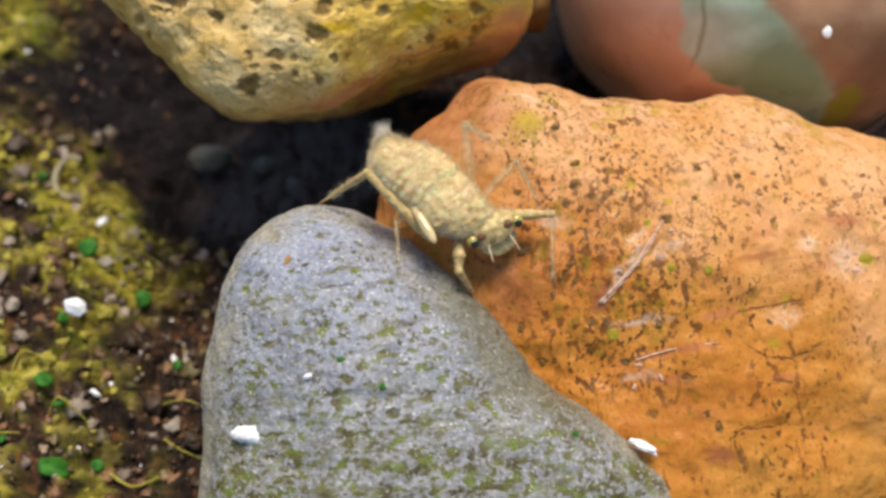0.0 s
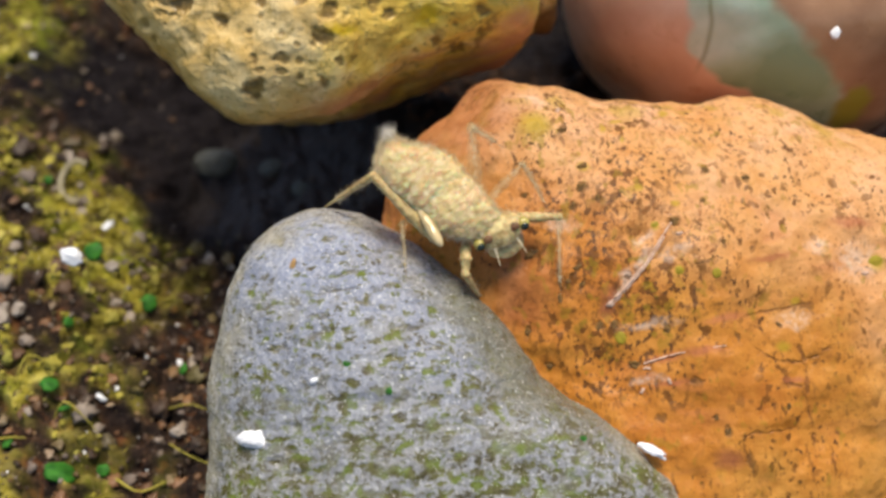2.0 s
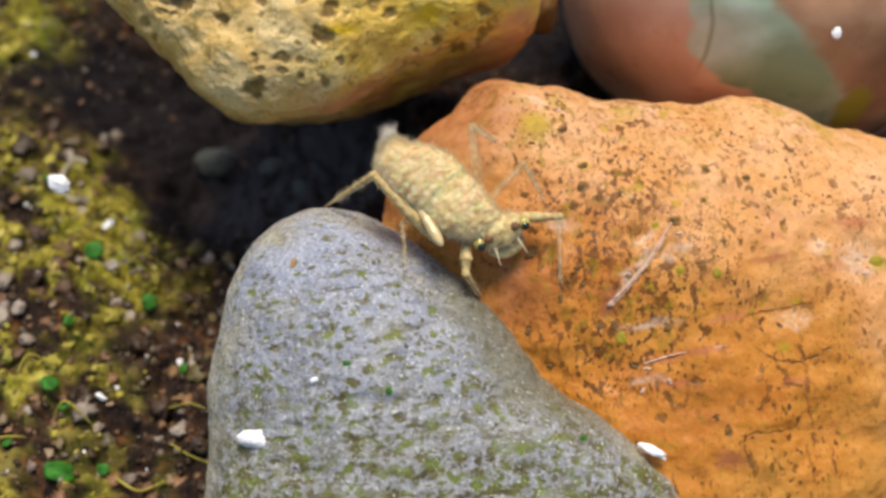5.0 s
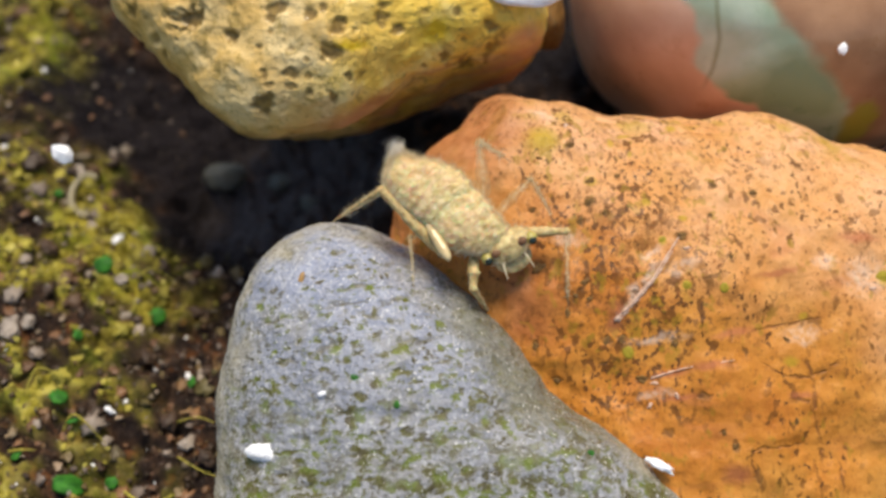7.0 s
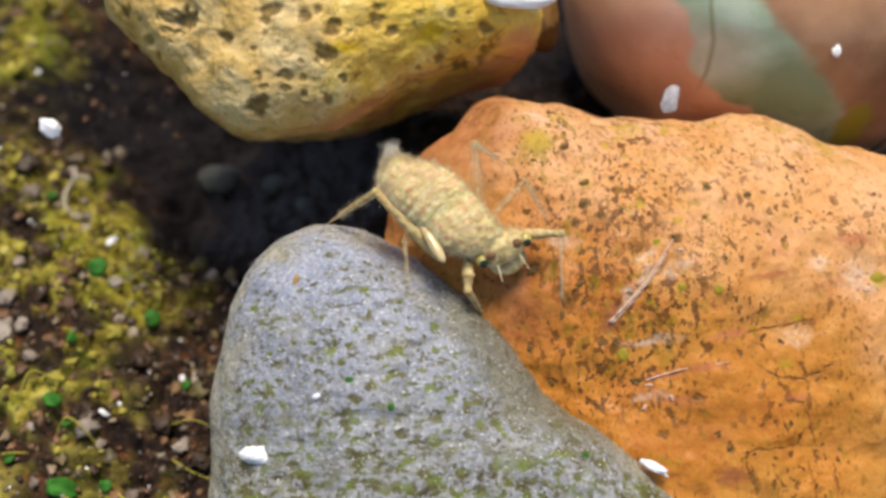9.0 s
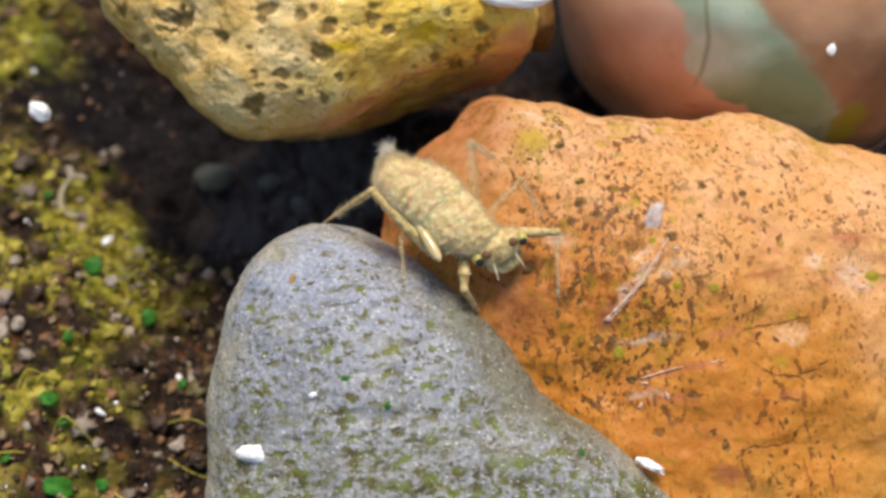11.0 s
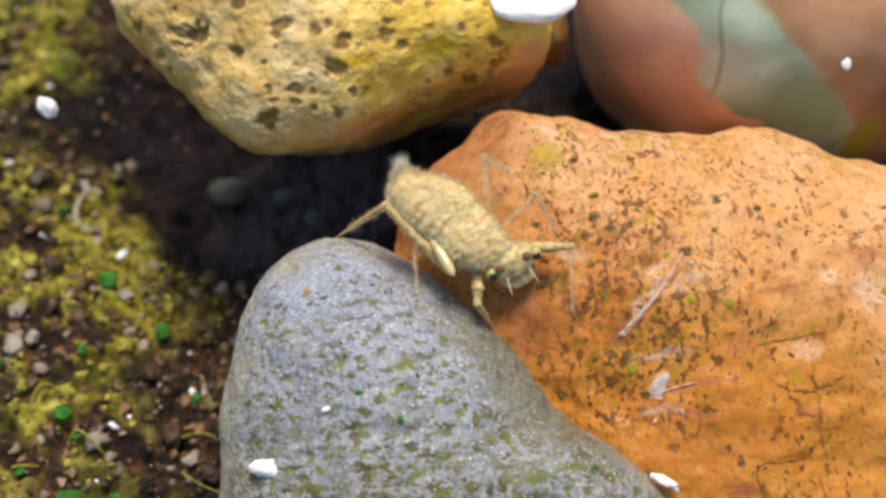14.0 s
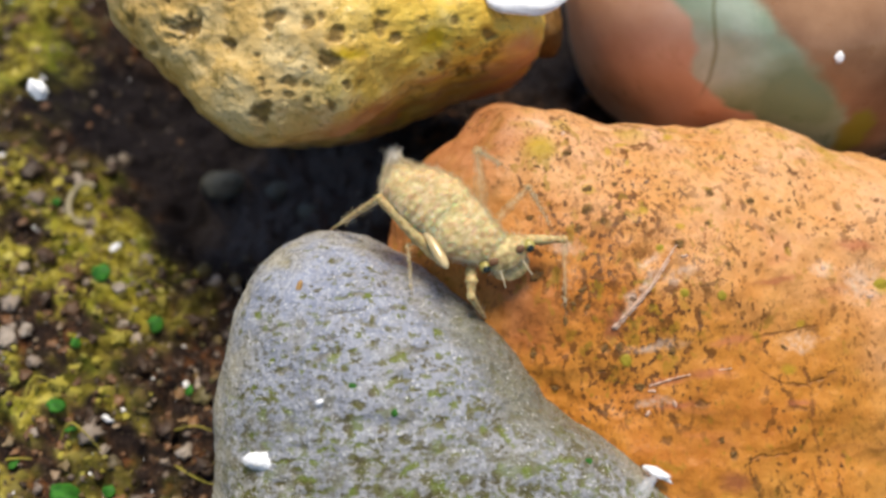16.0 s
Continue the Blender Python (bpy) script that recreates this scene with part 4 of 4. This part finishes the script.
THIN = plain_material("nymph_thin_leg", (0.52, 0.38, 0.16), (0.82, 0.66, 0.38), 1.0, (0.35, 0.5), 0.08, alpha=0.16)
PAD = plain_material("nymph_wing_pad", (0.48, 0.35, 0.15), (0.68, 0.53, 0.28), 1.5, (0.06, 0.1), 0.0, 1.0)
BRISTLE = plain_material("nymph_bristle", (0.66, 0.54, 0.32), (0.86, 0.76, 0.54), 1.0, (0.4, 0.6), 0.01, alpha=0.75)
TUFT = plain_material("nymph_tail_hair", (0.66, 0.60, 0.48), (0.85, 0.80, 0.70), 1.0, (0.4, 0.6), 0.01)
FACE = plain_material("nymph_face", (0.30, 0.19, 0.06), (0.74, 0.59, 0.28), 0.8, (0.35, 0.6), 0.16, subsurface_weight=0.3, subsurface_scale=0.0008)
EYE_GOLD = plain_material("nymph_eye", (0.30, 0.24, 0.05), (0.52, 0.44, 0.12), 0.4, (0.1, 0.2), 0.02, 0.5)
EYE_DARK = plain_material("nymph_pupil", (0.006, 0.012, 0.008), (0.02, 0.03, 0.02), 0.4, (0.06, 0.12), 0.01, 0.5)
BROWN = plain_material("nymph_marking", (0.10, 0.045, 0.02), (0.20, 0.10, 0.045), 0.5, (0.4, 0.6), 0.05)


def loft(name, sections, material, sides=96, steps=190, flatten=0.8, bumps=0.16, rings=0.0, seed=0.0):
    """A body along x: sections of x, middle y, middle z, half width and half height."""
    s = curved(sections, steps)
    a = np.linspace(0, 2 * math.pi, sides, endpoint=False)
    swell = 1 + rings * np.maximum(0, np.sin(s[:, 0] * 2 * math.pi / 1.35)) ** 0.6
    y = s[:, 1:2] + s[:, 3:4] * swell[:, None] * np.sign(np.cos(a)) * np.abs(np.cos(a)) ** flatten
    z = s[:, 2:3] + s[:, 4:5] * swell[:, None] * np.sign(np.sin(a)) * np.abs(np.sin(a)) ** flatten
    p = np.stack([np.repeat(s[:, :1], sides, 1), y, z], -1).reshape(-1, 3)
    ids = np.arange(len(p)).reshape(steps, sides)
    quads = np.stack([ids[:-1], ids[1:], np.roll(ids[1:], -1, 1), np.roll(ids[:-1], -1, 1)], -1).reshape(-1, 4)[:, ::-1]
    n = normals_of(p, quads)
    p = p + n * (rough(p, 0.9, 4, 0.65, seed) * bumps)[:, None]
    faces = quads.tolist() + [ids[0].tolist(), ids[-1].tolist()[::-1]]
    return mesh_of(name, p * 0.001, faces, material), p, n


def bristles(name, roots, ways, lengths, thick, material):
    """Fine stiff hairs, each a three-sided spike."""
    points, faces = [], []
    for k, (root, way, length) in enumerate(zip(roots, ways, lengths)):
        side = np.cross(way, (0.3, 0.5, 0.8))
        side /= np.linalg.norm(side)
        up = np.cross(way, side)
        points += [root + thick * (math.cos(q) * side + math.sin(q) * up) for q in (0, 2.09, 4.19)] + [root + way * length]
        b = 4 * k
        faces += [[b, b + 1, b + 3], [b + 1, b + 2, b + 3], [b + 2, b, b + 3]]
    return mesh_of(name, np.array(points) * 0.001, faces, material, False)


def egg(name, place, radii, material, turn=0.0, uneven=0.06, seed=1.0):
    n, f = ball(14)
    p = n * (1 + rough(n, 0.9, 3, 0.5, seed) * uneven)[:, None] * radii
    c, s = math.cos(turn), math.sin(turn)
    p = np.stack([p[:, 0] * c - p[:, 1] * s, p[:, 0] * s + p[:, 1] * c, p[:, 2]], 1) + place
    return mesh_of(name, p * 0.001, f, material), p, n


def leg(parent, hip, knee, foot, thick, hairy=0.5, seed=1, skin=None, lower=None):
    """Femur, tibia and tarsus under one leg."""
    skin = skin or SHELL
    lower = lower or skin
    rng = np.random.default_rng(seed)
    hip, knee, foot = (np.array(v, float) for v in (hip, knee, foot))
    ankle = knee + (foot - knee) * 0.74 + (0, 0, 0.35)
    swell = np.interp(np.linspace(0, 6, 19), range(7), [0.75, 1.05, 1.2, 1.15, 0.95, 0.75, 0.85]) * (1 + rng.normal(size=19) * 0.07)
    way = curved([hip, hip * 0.5 + knee * 0.5 + (0, 0, 0.15), knee], 19) + rng.normal(size=(19, 3)) * thick * 0.04
    femur = part("leg", rod("leg", way * 0.001, 0.001 * thick * swell, skin, 12), parent)
    tibia = part("tibia", rod("tibia", curved([knee, knee * 0.5 + ankle * 0.5 + (0, 0, 0.25), ankle], 9) * 0.001, 0.001 * thick * np.array([0.6, 0.72, 0.66, 0.6, 0.56, 0.5, 0.46, 0.42, 0.34]), lower, 10), femur)
    part("tarsus", rod("tarsus", curved([ankle, ankle * 0.5 + foot * 0.5, foot], 6) * 0.001, 0.001 * thick * np.linspace(0.3, 0.14, 6), lower, 8), femur)
    part("knee", egg("knee", knee, (thick * 0.85, thick * 0.85, thick * 0.8), skin)[0], femur)
    count = int(320 * hairy)
    s = rng.random(count)[:, None]
    at = np.where(rng.random(count)[:, None] < 0.35, hip + (knee - hip) * s, knee + (ankle - knee) * s)
    ways = rng.normal(size=(count, 3)) + (0, 0, 0.5)
    ways /= np.linalg.norm(ways, axis=1)[:, None]
    part("bristles", bristles("bristles", at, ways, thick * 0.6 + rng.random(count) * 0.8, 0.026, BRISTLE), femur, kind="stuff")
    return femur


def nymph():
    rng = np.random.default_rng(12)
    bug = new("dragonfly_nymph")
    tagged(bug, "hairy beige dragonfly nymph gripping the grey and orange stones", "insect")
    data, p1, n1 = loft("abdomen", [(-8.0, 0.1, 0.1, 0.3, 0.35), (-7.6, -0.4, 0.2, 1.0, 0.8), (-7.0, -0.9, 0.2, 1.7, 1.3), (-6.0, -1.2, 0.2, 2.4, 1.7), (-4.8, -0.9, 0.2, 2.95, 2.0), (-3.4, -0.55, 0.2, 3.4, 2.2), (-1.2, -0.1, 0.2, 3.8, 2.3), (1.2, 0.0, 0.2, 3.6, 2.1)], SKIN, rings=0.03, bumps=0.27)
    part("abdomen", data, bug, "broad segmented abdomen coated with fine silt")
    data, p2, n2 = loft("thorax", [(0.2, -0.1, 0.3, 2.9, 1.9), (1.6, -0.1, 0.3, 3.6, 2.3), (3.6, -0.1, 0.3, 3.6, 2.5), (5.4, 0.2, 0.2, 3.1, 2.3), (6.8, 0.6, 0.2, 2.6, 2.0), (8.0, 1.0, 0.1, 2.0, 1.5)], SKIN, bumps=0.27, seed=3.0)
    part("thorax", data, bug)
    # two folded wing pads at the flanks of the thorax; the open one shines
    slim = 0.00064 * np.array([0.15, 0.6, 0.85, 0.98, 1.05, 1.06, 1.05, 1.02, 0.98, 0.92, 0.85, 0.76, 0.66, 0.54, 0.4, 0.15])
    part("wing_pad", rod("wing_pad", curved([(5.5, -4.5, 2.9), (3.4, -3.95, 2.1), (1.3, -3.4, 1.25), (-1.0, -2.75, 0.3)], 16) * 0.001, slim, PAD, 18), bug, "glossy wet wing pad")
    part("wing_pad", rod("wing_pad", curved([(4.8, 2.5, 0.9), (2.8, 2.5, 1.15), (0.6, 2.2, 1.2), (-1.6, 1.8, 1.0)], 16) * 0.001, slim, SKIN, 14), bug, "silt-covered wing pad")
    yaw = radians(-19.6)
    ahead, aside = np.array([math.cos(yaw), math.sin(yaw), 0]), np.array([-math.sin(yaw), math.cos(yaw), 0])
    middle = np.array([9.2, 1.6, 0.3])
    data, p3, n3 = egg("head", middle - ahead * 0.2, (1.9, 3.1, 1.5), FACE, yaw, 0.14)
    head = part("head", data, bug)
    for side in (-1, 1):
        at = middle + aside * side * 2.85 + ahead * 0.25 + (0, 0, 0.55)
        eye = part("eye", egg("eye", at, (0.82, 0.74, 0.7), EYE_GOLD, yaw, 0.02)[0], head, "gold-rimmed dark eye")
        part("pupil", egg("pupil", at + ahead * 0.3 + (0, 0, 0.28), (0.58, 0.52, 0.5), EYE_DARK, yaw, 0.0)[0], head)
        part("marking", egg("marking", at - aside * side * 1.15 - ahead * 0.1 + (0, 0, 0.66), (0.5, 0.62, 0.3), BROWN, yaw, 0.2)[0], head)
        root = middle + aside * side * 1.4 + ahead * 1.3 + (0, 0, 0.3)
        tip = root + ahead * 2.3 + aside * side * 0.35 + (0, 0, 0.3)
        part("antenna", rod("antenna", curved([root, root * 0.5 + tip * 0.5 + (0, 0, 0.12), tip], 9) * 0.001, 0.001 * np.array([0.2, 0.12, 0.14, 0.09, 0.11, 0.07, 0.08, 0.06, 0.03]), BRISTLE, 7), head, "short pale jointed antenna")
    part("labium", egg("labium", middle + ahead * 1.7 + (0, 0, -0.9), (1.5, 2.3, 0.55), SHELL, yaw, 0.1, 5.0)[0], head, "scoop-shaped pale lower lip")
    part("collar", egg("collar", (7.2, 0.6, 0.5), (0.9, 2.4, 1.1), SKIN, yaw * 0.5, 0.2, 7.0)[0], bug)
    leg(bug, (4.9, -4.4, 0.0), (-6.0, -4.3, 1.0), (-8.4, -11.5, -9.3), 0.68, 2.2, 1)
    leg(bug, (1.5, -4.2, -0.2), (0.2, -5.8, 0.1), (5.6, -10.4, 0.5), 0.42, 0.5, 2, THIN)
    leg(bug, (7.2, -2.2, -0.5), (9.9, -4.9, 0.2), (14.3, -5.8, -6.9), 0.62, 0.7, 3)
    leg(bug, (8.7, 3.4, -0.6), (12.8, 7.7, 0.6), (20.7, 0.6, -2.5), 0.56, 0.6, 4, None, THIN)
    leg(bug, (5.6, 3.2, -0.4), (5.4, 9.0, 2.0), (12.0, 7.7, -3.8), 0.5, 0.9, 5, THIN)
    leg(bug, (3.6, 3.3, -0.3), (-1.9, 7.8, 1.3), (2.3, 9.5, -5.4), 0.7, 1.1, 6, THIN)
    for y, z, length in ((0.3, 0.4, 0.9), (0.6, 0.2, 0.7), (0.0, 0.2, 0.7)):
        part("tail_spine", rod("tail_spine", curved([(-7.7, y - 0.2, z), (-8.1, y - 0.2, z), (-7.7 - length, y - 0.15, z + 0.1)], 6) * 0.001, 0.001 * np.linspace(0.26, 0.03, 6), SHELL, 8), bug)
    # bristles all over, longer at the flanks and the tail
    roots, ways, lengths = [], [], []
    for p, n, count in ((p1, n1, 9000), (p2, n2, 6000), (p3, n3, 900)):
        pick = rng.integers(0, len(p), count)
        way = n[pick] + rng.normal(size=(count, 3)) * 0.45 + (-0.4, 0, 0.15)
        flank = 1 - np.abs(n[pick, 2])
        roots.append(p[pick]), ways.append(way / np.linalg.norm(way, axis=1)[:, None])
        lengths.append((0.12 + 0.4 * rng.random(count)) * (0.7 + 1.6 * flank ** 2))
    part("bristles", bristles("bristles", np.concatenate(roots), np.concatenate(ways), np.concatenate(lengths), 0.028, BRISTLE), bug, kind="stuff")
    count = 150
    tuft = rng.normal(size=(count, 3)) * (0.5, 0.8, 0.6) + (-1.0, 0.25, 0.3)
    part("tail_tuft", bristles("tail_tuft", np.array((-7.9, 0.3, 0.5)) + rng.normal(size=(count, 3)) * 0.3, tuft / np.linalg.norm(tuft, axis=1)[:, None], 0.6 + rng.random(count) * 1.3, 0.05, TUFT), bug, "pale tuft of hairs at the tail", "stuff")
    bug.matrix_world = Matrix.Translation(slanted(0.07, 5.7, 3.0)) @ pose(0, 0, 0, SLANT) @ pose(0, 0, 0, 0, 0, -45)
    return bug


def drifting():
    m = Mix("drifting_flake", 0.5)
    shade = m.steps(m.grain(0.8, 3), (0.3, (0.7, 0.7, 0.72)), (0.7, (0.88, 0.88, 0.9)))
    veil = m.done(shade, alpha=m.steps(m.grain(0.9, 3), (0.3, 0.15), (0.7, 0.6)))
    speck = new("drifting_flake", lump_mesh("drifting_flake", veil, 31, (1.0, 1.6, 0.7), 0.6))
    tagged(speck, "translucent white flake sinking slowly through the water", "flake")
    fleck = new("drifting_flake", lump_mesh("drifting_flake", WHITE, 33, (1.75, 1.15, 0.8), 0.55))
    tagged(fleck, "bright white flake drifting over the bed", "flake")
    return speck, fleck


bed_litter()
worm_tube()
filaments()
stone_litter()
nymph()
sinking, floating = drifting()

SINK = [(0.0, 29.5, 66.0, 14.4), (4.0, 28.0, 45.5, 14.6), (7.0, 26.6, 28.2, 14.6), (7.5, 26.2, 25.2, 14.7), (8.0, 25.7, 22.4, 14.9), (8.5, 25.45, 19.5, 15.0), (9.0, 25.1, 16.2, 14.9), (11.5, 23.5, 0.9, 15.2), (12.0, 23.3, -1.6, 15.2),
        (12.5, 23.3, -4.6, 15.1), (13.0, 23.2, -7.6, 14.9), (13.5, 23.05, -10.3, 14.8), (14.0, 22.8, -13.1, 14.8), (14.5, 22.4, -16.1, 14.8), (15.0, 22.05, -19.0, 14.9), (15.5, 21.9, -22.0, 15.1), (16.0, 22.0, -24.9, 15.2)]
FLOAT = [(0.0, -49.4, -10.5, -19.8), (0.5, -49.9, -8.5, -19.9), (1.0, -50.2, -6.6, -19.9), (1.5, -50.5, -4.75, -20.0), (2.0, -50.8, -2.85, -20.2), (2.5, -51.1, -1.1, -20.3), (3.0, -51.4, 0.5, -20.5), (3.5, -51.7, 2.15, -20.6), (4.0, -52.1, 3.8, -20.7),
         (6.5, -53.3, 12.0, -20.5), (7.0, -53.5, 13.4, -20.3), (7.5, -53.7, 14.65, -20.3), (8.0, -53.9, 15.7, -20.2), (8.5, -54.0, 16.6, -20.1), (9.0, -54.2, 17.3, -20.0), (11.5, -55.2, 20.0, -19.8), (12.0, -55.4, 20.5, -19.8),
         (12.5, -55.7, 21.0, -19.9), (13.0, -56.0, 21.5, -20.0), (13.5, -56.2, 21.9, -20.1), (14.0, -56.3, 22.2, -20.1), (14.5, -56.4, 22.55, -20.1), (15.0, -56.5, 22.95, -20.0), (15.5, -56.5, 23.3, -19.9), (16.0, -56.5, 23.6, -19.8)]


def motions():
    walk(sinking, [(t, Matrix.Translation(slanted(u, v, w)) @ pose(0, 0, 0, SLANT + 2 * t, 3 * t, 8 + 1.5 * t)) for t, u, v, w in SINK])
    walk(floating, [(t, Matrix.Translation(slanted(u, v, w)) @ pose(0, 0, 0, SLANT, 2 * t, -20 - t)) for t, u, v, w in FLOAT])


motions()
